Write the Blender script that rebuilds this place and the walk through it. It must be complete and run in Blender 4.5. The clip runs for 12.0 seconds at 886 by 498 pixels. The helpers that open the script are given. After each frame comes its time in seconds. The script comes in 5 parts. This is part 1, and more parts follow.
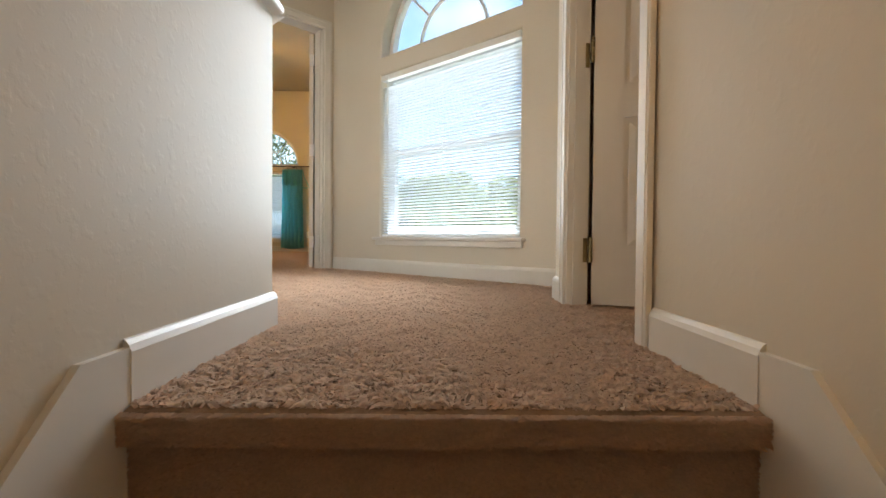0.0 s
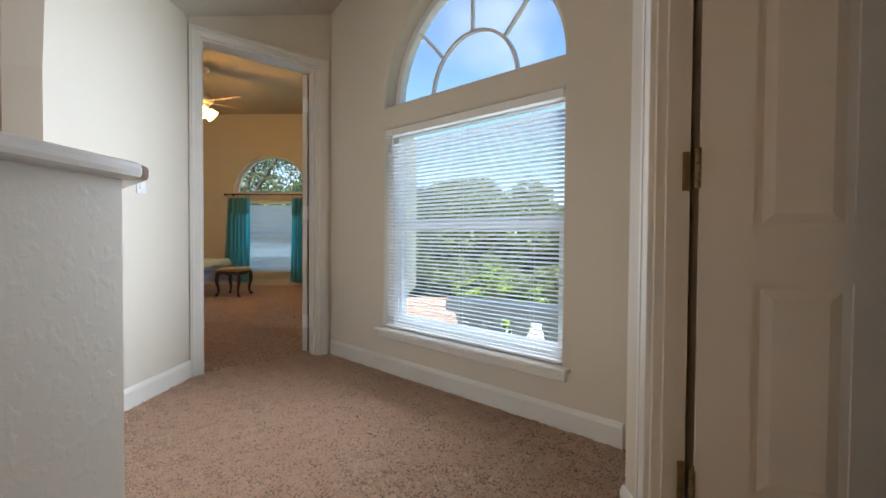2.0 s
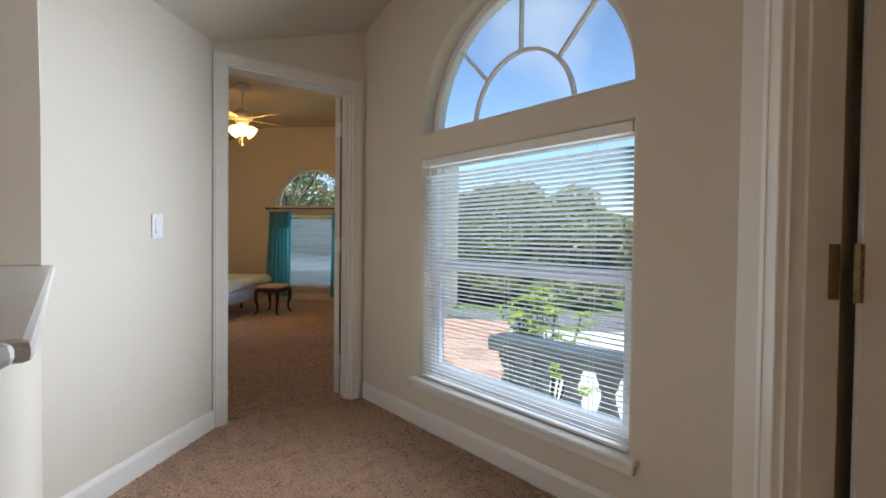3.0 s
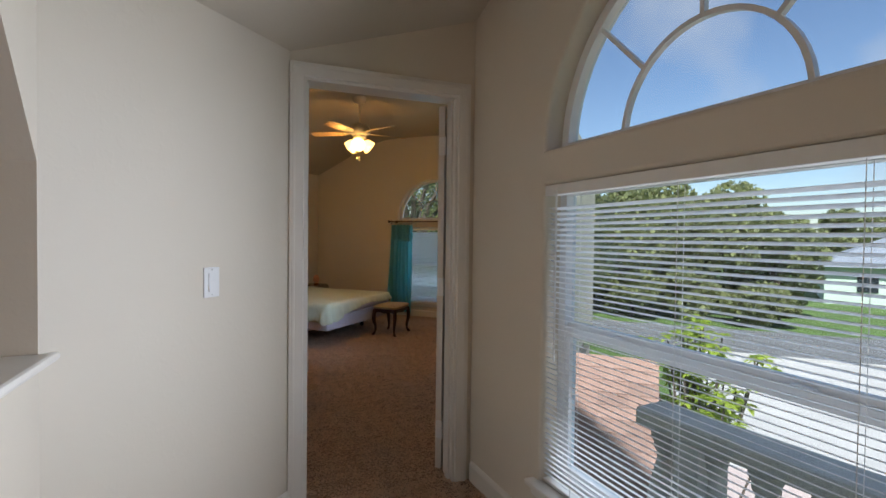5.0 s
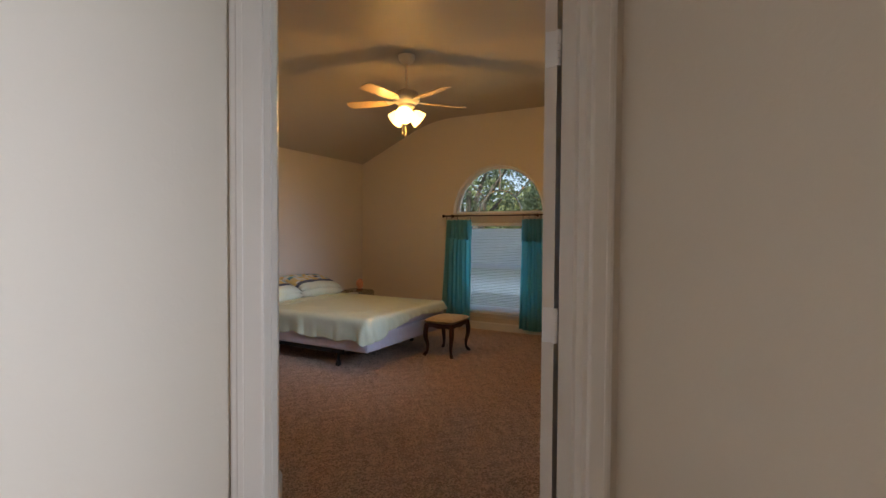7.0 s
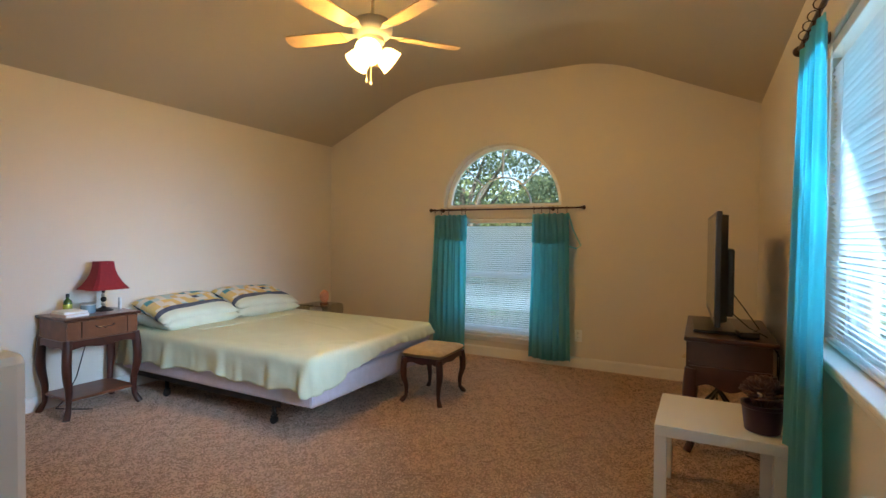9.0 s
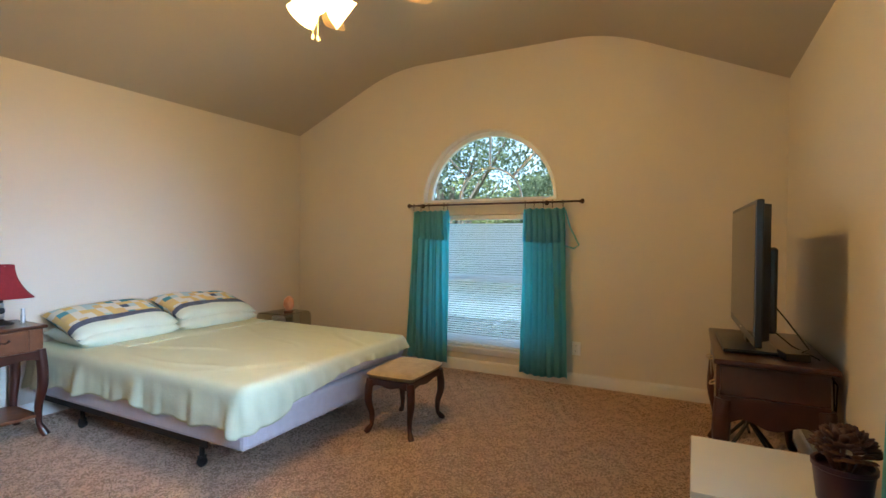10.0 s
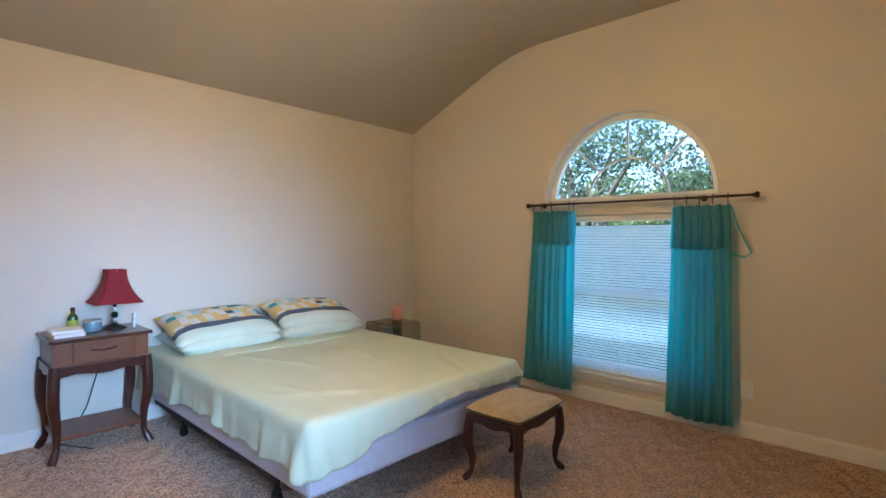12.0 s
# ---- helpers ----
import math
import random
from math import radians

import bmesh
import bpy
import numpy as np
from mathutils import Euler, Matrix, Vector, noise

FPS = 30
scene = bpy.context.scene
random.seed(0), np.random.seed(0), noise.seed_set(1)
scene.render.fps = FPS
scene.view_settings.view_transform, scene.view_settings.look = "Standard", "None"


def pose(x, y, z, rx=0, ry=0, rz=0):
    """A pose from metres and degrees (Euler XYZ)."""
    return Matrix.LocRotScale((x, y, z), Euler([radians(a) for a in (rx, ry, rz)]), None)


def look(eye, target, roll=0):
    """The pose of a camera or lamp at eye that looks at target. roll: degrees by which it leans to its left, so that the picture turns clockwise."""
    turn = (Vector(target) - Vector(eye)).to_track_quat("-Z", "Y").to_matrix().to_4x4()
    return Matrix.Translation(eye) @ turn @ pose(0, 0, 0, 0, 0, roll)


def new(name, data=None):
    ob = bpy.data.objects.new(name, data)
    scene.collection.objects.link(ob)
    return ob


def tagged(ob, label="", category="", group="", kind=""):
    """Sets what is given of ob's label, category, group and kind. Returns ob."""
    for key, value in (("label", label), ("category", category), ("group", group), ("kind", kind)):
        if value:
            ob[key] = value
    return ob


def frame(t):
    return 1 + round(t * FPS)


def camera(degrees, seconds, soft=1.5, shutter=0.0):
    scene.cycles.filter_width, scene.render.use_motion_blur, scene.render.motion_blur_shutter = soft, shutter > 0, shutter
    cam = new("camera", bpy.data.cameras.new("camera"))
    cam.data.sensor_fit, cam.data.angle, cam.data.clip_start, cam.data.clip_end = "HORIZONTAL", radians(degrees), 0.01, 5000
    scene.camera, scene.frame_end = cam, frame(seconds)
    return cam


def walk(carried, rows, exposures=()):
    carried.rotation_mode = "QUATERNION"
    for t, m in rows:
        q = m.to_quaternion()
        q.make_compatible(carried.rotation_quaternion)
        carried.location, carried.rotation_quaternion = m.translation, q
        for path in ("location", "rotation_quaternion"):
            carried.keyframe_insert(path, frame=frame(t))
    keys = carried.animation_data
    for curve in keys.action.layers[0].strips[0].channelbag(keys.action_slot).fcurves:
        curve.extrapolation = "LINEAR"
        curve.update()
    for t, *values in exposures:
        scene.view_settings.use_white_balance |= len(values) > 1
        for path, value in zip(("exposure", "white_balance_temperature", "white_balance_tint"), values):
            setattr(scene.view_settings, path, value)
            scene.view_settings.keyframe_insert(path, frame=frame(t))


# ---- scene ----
cam = camera(84.2, 12.0)
PATH = [
    (0, (0.438, -0.196, 0.274), (0.452, 1.803, 0.23), 0.5),
    (0.5, (0.449, 0.007, 0.42), (0.467, 2.006, 0.375), 0.6),
    (1, (0.463, 0.19, 0.59), (0.439, 2.19, 0.543), 0.4),
    (1.5, (0.463, 0.354, 0.742), (0.395, 2.353, 0.696), 0.5),
    (2, (0.47, 0.545, 0.857), (0.39, 2.543, 0.809), 0.4),
    (2.5, (0.461, 0.715, 0.964), (0.302, 2.708, 0.919), 0.5),
    (4.5, (0.447, 1.365, 1.313), (-0.156, 3.272, 1.271), 0.7),
    (5, (0.368, 1.59, 1.306), (-0.397, 3.437, 1.26), 0.7),
    (5.5, (0.252, 1.886, 1.306), (-0.63, 3.681, 1.257), 0.7),
    (6, (0.077, 2.152, 1.296), (-0.879, 3.908, 1.246), 0.6),
    (6.5, (-0.102, 2.422, 1.291), (-1.063, 4.175, 1.238), 0.4),
    (8.5, (-0.804, 3.756, 1.257), (-1.751, 5.517, 1.209), 0.4),
    (9, (-0.945, 4.067, 1.256), (-1.879, 5.835, 1.213), 0.5),
    (9.5, (-1.036, 4.398, 1.242), (-1.955, 6.174, 1.199), 0.4),
    (10, (-1.121, 4.684, 1.234), (-2.031, 6.464, 1.197), 0.4),
    (10.5, (-1.223, 4.935, 1.248), (-2.133, 6.716, 1.213), 0.4),
    (11, (-1.303, 5.098, 1.227), (-2.208, 6.881, 1.202), 0.6),
    (11.5, (-1.348, 5.207, 1.225), (-2.386, 6.916, 1.205), 0.6),
    (12, (-1.327, 5.247, 1.25), (-2.675, 6.724, 1.222), 0.5),
]
EXPOSURES = [
    (0.0, 2.4, 6600, 8), (0.5, 2.2, 6200, 7), (1.0, 2.05, 5900, 6), (1.5, 1.9, 6000, 8), (2.0, 1.75, 6150, 10), (2.5, 1.6, 6200, 12),
    (4.5, 1.05, 6350, 13), (6.0, 0.85, 6500, 18), (6.5, 0.95, 6600, 19), (8.5, 2.2, 6150, 9), (9.0, 2.2, 6000, 7), (9.5, 2.35, 5850, 4), (10.5, 2.5, 5350, 4), (11.0, 2.62, 5050, 3), (12.0, 2.45, 5000, 5),
]
walk(cam, [(t, look(eye, target, roll)) for t, eye, target, roll in PATH], EXPOSURES)

# ---------- world, sun, window daylight ----------
world = bpy.data.worlds.new("world")
scene.world = world
world.use_nodes = True
sky = world.node_tree.nodes.new("ShaderNodeTexSky")
sky.sky_type, sky.sun_disc = "NISHITA", False
SUN_EL, SUN_AZ = radians(52), radians(178)
sky.sun_elevation, sky.sun_rotation = SUN_EL, SUN_AZ
sky.dust_density = 0.6
back = world.node_tree.nodes["Background"]
wn = world.node_tree
sky_at = wn.nodes.new("ShaderNodeTexCoord")
cloud = wn.nodes.new("ShaderNodeTexNoise")
cloud.inputs["Scale"].default_value, cloud.inputs["Detail"].default_value = 3.2, 6
cover = wn.nodes.new("ShaderNodeMapRange")
cover.inputs["From Min"].default_value, cover.inputs["From Max"].default_value = 0.50, 0.74
cloudy = wn.nodes.new("ShaderNodeMix")
cloudy.data_type = "RGBA"
cloudy.inputs["B"].default_value = (4.6, 4.7, 5.0, 1)
wn.links.new(sky_at.outputs["Generated"], cloud.inputs["Vector"])
wn.links.new(cloud.outputs["Fac"], cover.inputs["Value"])
wn.links.new(cover.outputs["Result"], cloudy.inputs["Factor"])
wn.links.new(sky.outputs["Color"], cloudy.inputs["A"])
wn.links.new(cloudy.outputs["Result"], back.inputs["Color"])
back.inputs["Strength"].default_value = 0.08

sun = new("sun", bpy.data.lights.new("sun", "SUN"))
sun.data.energy, sun.data.angle, sun.data.color = 5.0, radians(1.5), (1.0, 0.95, 0.88)
sun.matrix_world = look((0, 0, 20), Vector((0, 0, 20)) - Vector((math.sin(SUN_AZ) * math.cos(SUN_EL), math.cos(SUN_AZ) * math.cos(SUN_EL), math.sin(SUN_EL))))


def daylight(name, eye, target, sx, sy, watts, colour, spread=180):
    """Sky light entering by a window, as an area lamp in its opening."""
    la = bpy.data.lights.new(name, "AREA")
    la.shape, la.size, la.size_y, la.energy, la.color, la.spread = "RECTANGLE", sx, sy, watts, colour, radians(spread)
    ob = new(name, la)
    ob.matrix_world = look(eye, target)
    return ob


# ---------- material helpers ----------
def mat(name, colour, rough=0.6, metal=0.0, noise_scale=0.0, vary=0.0, bump=0.0, bump_scale=200.0, coat=0.0, spec=0.5, fine=0.0, fine_scale=400.0, per_object=0.0):
    """A principled material with mottling at one scale, fine grain at another and a relief."""
    m = bpy.data.materials.new(name)
    m.use_nodes = True
    nt = m.node_tree
    b = nt.nodes["Principled BSDF"]
    b.inputs["Base Color"].default_value = (*colour, 1)
    b.inputs["Roughness"].default_value = rough
    b.inputs["Metallic"].default_value = metal
    b.inputs["Coat Weight"].default_value = coat
    b.inputs["Specular IOR Level"].default_value = spec
    tc = nt.nodes.new("ShaderNodeTexCoord")
    last = None
    if vary or fine or per_object:
        val = None
        for sc, amt, det in ((noise_scale, vary, 4), (fine_scale, fine, 2)):
            if not amt:
                continue
            n = nt.nodes.new("ShaderNodeTexNoise")
            n.inputs["Scale"].default_value, n.inputs["Detail"].default_value = sc, det
            nt.links.new(tc.outputs["Object"], n.inputs["Vector"])
            r = nt.nodes.new("ShaderNodeMapRange")
            r.inputs["From Min"].default_value, r.inputs["From Max"].default_value = 0.25, 0.75
            r.inputs["To Min"].default_value, r.inputs["To Max"].default_value = 1 - amt, 1 + amt
            nt.links.new(n.outputs["Fac"], r.inputs["Value"])
            if val is None:
                val = r.outputs["Result"]
            else:
                mu = nt.nodes.new("ShaderNodeMath")
                mu.operation = "MULTIPLY"
                nt.links.new(val, mu.inputs[0])
                nt.links.new(r.outputs["Result"], mu.inputs[1])
                val = mu.outputs[0]
        if per_object:
            oi = nt.nodes.new("ShaderNodeObjectInfo")
            r = nt.nodes.new("ShaderNodeMapRange")
            r.inputs["To Min"].default_value, r.inputs["To Max"].default_value = 1 - per_object, 1 + per_object
            nt.links.new(oi.outputs["Random"], r.inputs["Value"])
            if val is None:
                val = r.outputs["Result"]
            else:
                mu = nt.nodes.new("ShaderNodeMath")
                mu.operation = "MULTIPLY"
                nt.links.new(val, mu.inputs[0])
                nt.links.new(r.outputs["Result"], mu.inputs[1])
                val = mu.outputs[0]
        mix = nt.nodes.new("ShaderNodeVectorMath")
        mix.operation = "SCALE"
        mix.inputs[0].default_value = colour
        nt.links.new(val, mix.inputs["Scale"])
        nt.links.new(mix.outputs[0], b.inputs["Base Color"])
    if bump:
        n = nt.nodes.new("ShaderNodeTexNoise")
        n.inputs["Scale"].default_value, n.inputs["Detail"].default_value = bump_scale, 3
        nt.links.new(tc.outputs["Object"], n.inputs["Vector"])
        bp = nt.nodes.new("ShaderNodeBump")
        bp.inputs["Strength"].default_value, bp.inputs["Distance"].default_value = 1.0, bump
        nt.links.new(n.outputs["Fac"], bp.inputs["Height"])
        nt.links.new(bp.outputs["Normal"], b.inputs["Normal"])
    return m


def glow(name, colour, strength):
    m = bpy.data.materials.new(name)
    m.use_nodes = True
    b = m.node_tree.nodes["Principled BSDF"]
    b.inputs["Base Color"].default_value = (0.9, 0.85, 0.75, 1)
    b.inputs["Emission Color"].default_value = (*colour, 1)
    b.inputs["Emission Strength"].default_value = strength
    return m


def wall_paint(name, colour):
    """Painted drywall with an orange-peel and knockdown relief."""
    m = mat(name, colour, 0.52, noise_scale=1.3, vary=0.02, spec=0.4)
    nt = m.node_tree
    b = nt.nodes["Principled BSDF"]
    tc = nt.nodes["Texture Coordinate"]
    fine = nt.nodes.new("ShaderNodeTexNoise")
    fine.inputs["Scale"].default_value, fine.inputs["Detail"].default_value = 160, 2
    spl = nt.nodes.new("ShaderNodeTexNoise")
    spl.inputs["Scale"].default_value, spl.inputs["Detail"].default_value = 42, 3
    nt.links.new(tc.outputs["Object"], fine.inputs["Vector"])
    nt.links.new(tc.outputs["Object"], spl.inputs["Vector"])
    ramp = nt.nodes.new("ShaderNodeValToRGB")
    ramp.color_ramp.elements[0].position, ramp.color_ramp.elements[1].position = 0.52, 0.66
    nt.links.new(spl.outputs["Fac"], ramp.inputs["Fac"])
    add = nt.nodes.new("ShaderNodeMath")
    add.operation = "MULTIPLY_ADD"
    add.inputs[1].default_value = 0.35
    nt.links.new(fine.outputs["Fac"], add.inputs[0])
    nt.links.new(ramp.outputs["Color"], add.inputs[2])
    bp = nt.nodes.new("ShaderNodeBump")
    bp.inputs["Strength"].default_value, bp.inputs["Distance"].default_value = 0.5, 0.00042
    nt.links.new(add.outputs[0], bp.inputs["Height"])
    nt.links.new(bp.outputs["Normal"], b.inputs["Normal"])
    return m


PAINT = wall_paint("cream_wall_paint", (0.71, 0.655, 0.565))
# bedroom ceiling: wall paint darkened, its shade put into the colour
CEILSHADE = wall_paint("shaded_ceiling_paint", (0.48, 0.43, 0.35))
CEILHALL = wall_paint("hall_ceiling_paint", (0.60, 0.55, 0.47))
TRIM = mat("white_trim_paint", (0.80, 0.78, 0.74), 0.34, noise_scale=6, vary=0.03, bump=0.00012, bump_scale=140)
DOORPAINT = mat("white_door_paint", (0.74, 0.71, 0.67), 0.4, noise_scale=5, vary=0.03, bump=0.00015, bump_scale=150)
VINYL = mat("white_vinyl", (0.82, 0.84, 0.86), 0.35, noise_scale=9, vary=0.02)
BLIND = mat("white_blind_slat", (0.86, 0.87, 0.86), 0.45, noise_scale=12, vary=0.03)
CARPET = mat("beige_cut_pile_carpet", (0.42, 0.305, 0.225), 0.95, noise_scale=5, vary=0.14, fine=0.10, fine_scale=60, bump=0.006, bump_scale=70, spec=0.1)


# ---------- mesh helpers ----------
def part(name, bm, material, parent=None, label=""):
    me = bpy.data.meshes.new(name)
    bmesh.ops.recalc_face_normals(bm, faces=bm.faces)
    bm.to_mesh(me)
    bm.free()
    me.materials.append(material)
    ob = new(name, me)
    if parent is not None:
        ob.parent = parent
    if label:
        ob["label"] = label
    return ob


def smooth(ob, angle=40):
    me = ob.data
    me.polygons.foreach_set("use_smooth", [True] * len(me.polygons))
    me.set_sharp_from_angle(angle=radians(angle))
    return ob


def thing(name, m, label, category, group="", kind=""):
    ob = new(name)
    ob.matrix_world = m
    return tagged(ob, label, category, group, kind)


def box(bm, x0, x1, y0, y1, z0, z1, m=None, bevel=0.0):
    r = bmesh.ops.create_cube(bm, size=1.0, matrix=Matrix.LocRotScale(((x0 + x1) / 2, (y0 + y1) / 2, (z0 + z1) / 2), None, (x1 - x0, y1 - y0, z1 - z0)))
    if bevel:
        edges = list({e for v in r["verts"] for e in v.link_edges})
        r2 = bmesh.ops.bevel(bm, geom=edges, offset=bevel, segments=2, profile=0.5, affect="EDGES")
        vs = list({v for f in r2["faces"] for v in f.verts} | {v for v in r["verts"] if v.is_valid})
    else:
        vs = r["verts"]
    if m is not None:
        bmesh.ops.transform(bm, matrix=m, verts=vs)
    return bm


def boxed(*a, **k):
    return box(bmesh.new(), *a, **k)


def prism(bm, pts, y0, y1, m=None):
    """Extrudes an outline of (x, z) from y0 to y1."""
    a = [bm.verts.new((x, y0, z)) for x, z in pts]
    b = [bm.verts.new((x, y1, z)) for x, z in pts]
    n = len(pts)
    bm.faces.new(a)
    bm.faces.new(b[::-1])
    for i in range(n):
        bm.faces.new((a[i], b[i], b[(i + 1) % n], a[(i + 1) % n]))
    if m is not None:
        bmesh.ops.transform(bm, matrix=m, verts=a + b)
    return bm


def lathe(bm, prof, seg=24, m=None, arc=None):
    """Turns a profile of (r, z) about z."""
    rings = []
    for r, z in prof:
        rings.append([bm.verts.new((r * math.cos(2 * math.pi * i / seg), r * math.sin(2 * math.pi * i / seg), z)) for i in range(seg)])
    for a, b in zip(rings, rings[1:]):
        for i in range(seg):
            bm.faces.new((a[i], a[(i + 1) % seg], b[(i + 1) % seg], b[i]))
    if prof[0][0] > 1e-4:
        bm.faces.new(rings[0][::-1])
    if prof[-1][0] > 1e-4:
        bm.faces.new(rings[-1])
    vs = [v for r in rings for v in r]
    if m is not None:
        bmesh.ops.transform(bm, matrix=m, verts=vs)
    bmesh.ops.remove_doubles(bm, verts=vs, dist=1e-5)
    return bm


def tube(bm, pts, radii, seg=10):
    """A round or tapered bar along points."""
    pts = [Vector(p) for p in pts]
    if not isinstance(radii, (list, tuple)):
        radii = [radii] * len(pts)
    rings = []
    up = None
    for i, p in enumerate(pts):
        d = (pts[min(i + 1, len(pts) - 1)] - pts[max(i - 1, 0)]).normalized()
        if up is None:
            up = d.orthogonal().normalized()
        up = (up - d * up.dot(d)).normalized()
        s = d.cross(up)
        rings.append([bm.verts.new(p + radii[i] * (up * math.cos(2 * math.pi * k / seg) + s * math.sin(2 * math.pi * k / seg))) for k in range(seg)])
    for a, b in zip(rings, rings[1:]):
        for k in range(seg):
            bm.faces.new((a[k], a[(k + 1) % seg], b[(k + 1) % seg], b[k]))
    bm.faces.new(rings[0][::-1])
    bm.faces.new(rings[-1])
    return bm


def structure(name, bm, material, label="", category=""):
    ob = part(name, bm, material, None, label)
    ob["kind"] = "structure"
    if category:
        ob["category"] = category
    return ob


# ---------- plan ----------
X_L, X_R, Y_F, Y_S = -5.12, -0.53, 8.92, 4.45
WALL_H, FLAT_H, HALL_H = 2.40, 2.96, 2.44
WW = pose(-0.03, 3.648, 0, 0, 0, -43.44)      # window wall of the hall: x along it, y outwards
DW = pose(-0.525, 4.055, 0, 0, 0, 44.0)       # bedroom door wall: x along it, y into the bedroom
DIAG = pose(-0.075, 1.31, 0, 0, 0, 135.0)     # half wall on the landing's edge, x along it, y towards the stairwell
FAR = pose(0, Y_F, 0)
RIGHT = pose(X_R, 0, 0, 0, 0, -90)            # local x runs to -y, local y to +x (outwards)


def wall_with_window(bm, m, u0, u1, h, w0, w1, zs, zt, za, thick):
    """A wall of local x u0..u1 with a rectangular opening and a half-round one over it, with softened edges."""
    r, c, n = (w1 - w0) / 2, (w0 + w1) / 2, 24
    loops = [[(u0, 0), (u1, 0), (u1, h), (u0, h)], [(w0, zs), (w1, zs), (w1, zt), (w0, zt)]]
    if za is not None:
        loops.append([(c + r * math.cos(math.pi * i / n), za + r * math.sin(math.pi * i / n)) for i in range(n + 1)])
    front, back = [], []
    for y, sheet_edges in ((0.0, front), (thick, back)):
        for lp in loops:
            vs = [bm.verts.new((x, y, z)) for x, z in lp]
            sheet_edges.append([bm.edges.new((vs[k], vs[(k + 1) % len(vs)])) for k in range(len(vs))])
    for fl, bl in zip(front, back):
        for ea, eb in zip(fl, bl):
            bm.faces.new((ea.verts[0], ea.verts[1], eb.verts[1], eb.verts[0]))
    for side in (front, back):
        bmesh.ops.triangle_fill(bm, edges=[e for lp in side for e in lp], use_beauty=True)
    bmesh.ops.recalc_face_normals(bm, faces=bm.faces)
    rim = [e for lp in front[1:] for e in lp if e.is_valid]
    bmesh.ops.bevel(bm, geom=rim, offset=0.016, segments=3, profile=0.5, affect="EDGES")
    bmesh.ops.transform(bm, matrix=m, verts=bm.verts)
    return bm


# ---------- large structure ----------
FLAT = Matrix(((1, 0, 0, 0), (0, 0, 1, 0), (0, 1, 0, 0), (0, 0, 0, 1)))
SIDE = Matrix(((0, 1, 0, 0), (1, 0, 0, 0), (0, 0, 1, 0), (0, 0, 0, 1)))
plan = [(-0.075, 0.61), (0.975, 0.61), (0.975, 1.05), (2.2, 1.05), (2.2, 1.98), (1.30, 2.45), (-0.45, 4.11), (-0.45, 8.98), (X_L - 0.05, 8.98), (X_L - 0.05, 4.40), (-2.25, 4.40), (-1.30, 3.42), (-1.24, 2.38), (-0.13, 1.30), (-0.075, 1.28)]
structure("floor", prism(bmesh.new(), plan, -0.25, 0.0, FLAT), CARPET, "beige cut-pile carpet over the landing and bedroom floor", "floor")

structure("wall_window", wall_with_window(bmesh.new(), WW, -0.64, 1.70, 3.0, 0.0, 1.30, 0.28, 1.53, 1.675, 0.16), PAINT, "cream painted drywall with a tall arched window", "wall")
bm = bmesh.new()
prism(bm, [(-0.955, 0), (-0.84, 0), (-0.84, 2.055), (-0.045, 2.055), (-0.045, 0), (0.045, 0), (0.045, 3.0), (-0.955, 3.0)], 0, 0.12, DW)
structure("wall_bedroom_door", bm, PAINT, "cream painted wall with the bedroom doorway", "wall")
structure("wall_switch", boxed(-1.31, -1.17, 2.402, 3.43, 0, 2.9), PAINT, "cream painted textured wall with a light switch", "wall")
bm = bmesh.new()
box(bm, -0.195, -0.075, -3.2, 1.31, -2.8, 0.945)
structure("half_wall_stair", bm, PAINT, "cream textured half wall beside the stairs", "wall")
bm = bmesh.new()
box(bm, 0.0, 1.56, 0.0, 0.12, -2.8, 0.944, DIAG)
prism(bm, [(1.545, 0.972), (1.64, 0.972), (1.64, 2.95), (-0.1, 2.95), (-0.1, 2.66), (0.75, 2.66), (1.545, 1.50)], 0.0, 0.12, DIAG)
structure("half_wall_landing", bm, PAINT, "cream textured half wall with an angled opening over it", "wall")
structure("wall_stair", boxed(0.975, 1.09, -3.2, 1.06, -2.8, 3.0), PAINT, "cream painted stair wall", "wall")
bm = bmesh.new()
box(bm, 0.970, 1.05, 1.06, 1.083, 0, 3.0)
box(bm, 0.970, 1.05, 1.083, 1.85, 2.05, 3.0)
box(bm, 0.970, 1.05, 1.85, 2.04, 0, 3.0)
structure("wall_closet_door", bm, PAINT, "cream painted wall with a panelled door standing open", "wall")
structure("wall_return", boxed(0.0, 0.55, -0.12, 0.0, 0, 3.0, m=pose(0.970, 2.04, 0, 0, 0, 48.0)), PAINT, "cream painted wall return beside the window", "wall")
bm = bmesh.new()
box(bm, 1.09, 2.2, 0.95, 1.05, 0, 3.0)
box(bm, 2.1, 2.2, 1.05, 2.1, 0, 3.0)
box(bm, 1.045, 2.1, 2.0, 2.1, 0, 3.0)
structure("wall_closet", bm, PAINT, "cream painted walls of the room behind the open door", "wall")

bm = wall_with_window(bmesh.new(), FAR, X_L - 0.14, X_R + 0.16, 3.1, -3.50, -2.19, 0.23, 1.47, 1.60, 0.16)
bmesh.ops.bisect_plane(bm, geom=bm.verts[:] + bm.edges[:] + bm.faces[:], plane_co=(X_R + 0.16, 0, WALL_H + 0.06), plane_no=(0.50, 0, 0.866), clear_outer=True)
structure("wall_far", bm, PAINT, "tan-lit cream wall with an arched window", "wall")
structure("wall_bed", boxed(X_L - 0.14, X_L, Y_S - 0.1, Y_F, 0, 3.1), PAINT, "cream painted wall behind the bed", "wall")
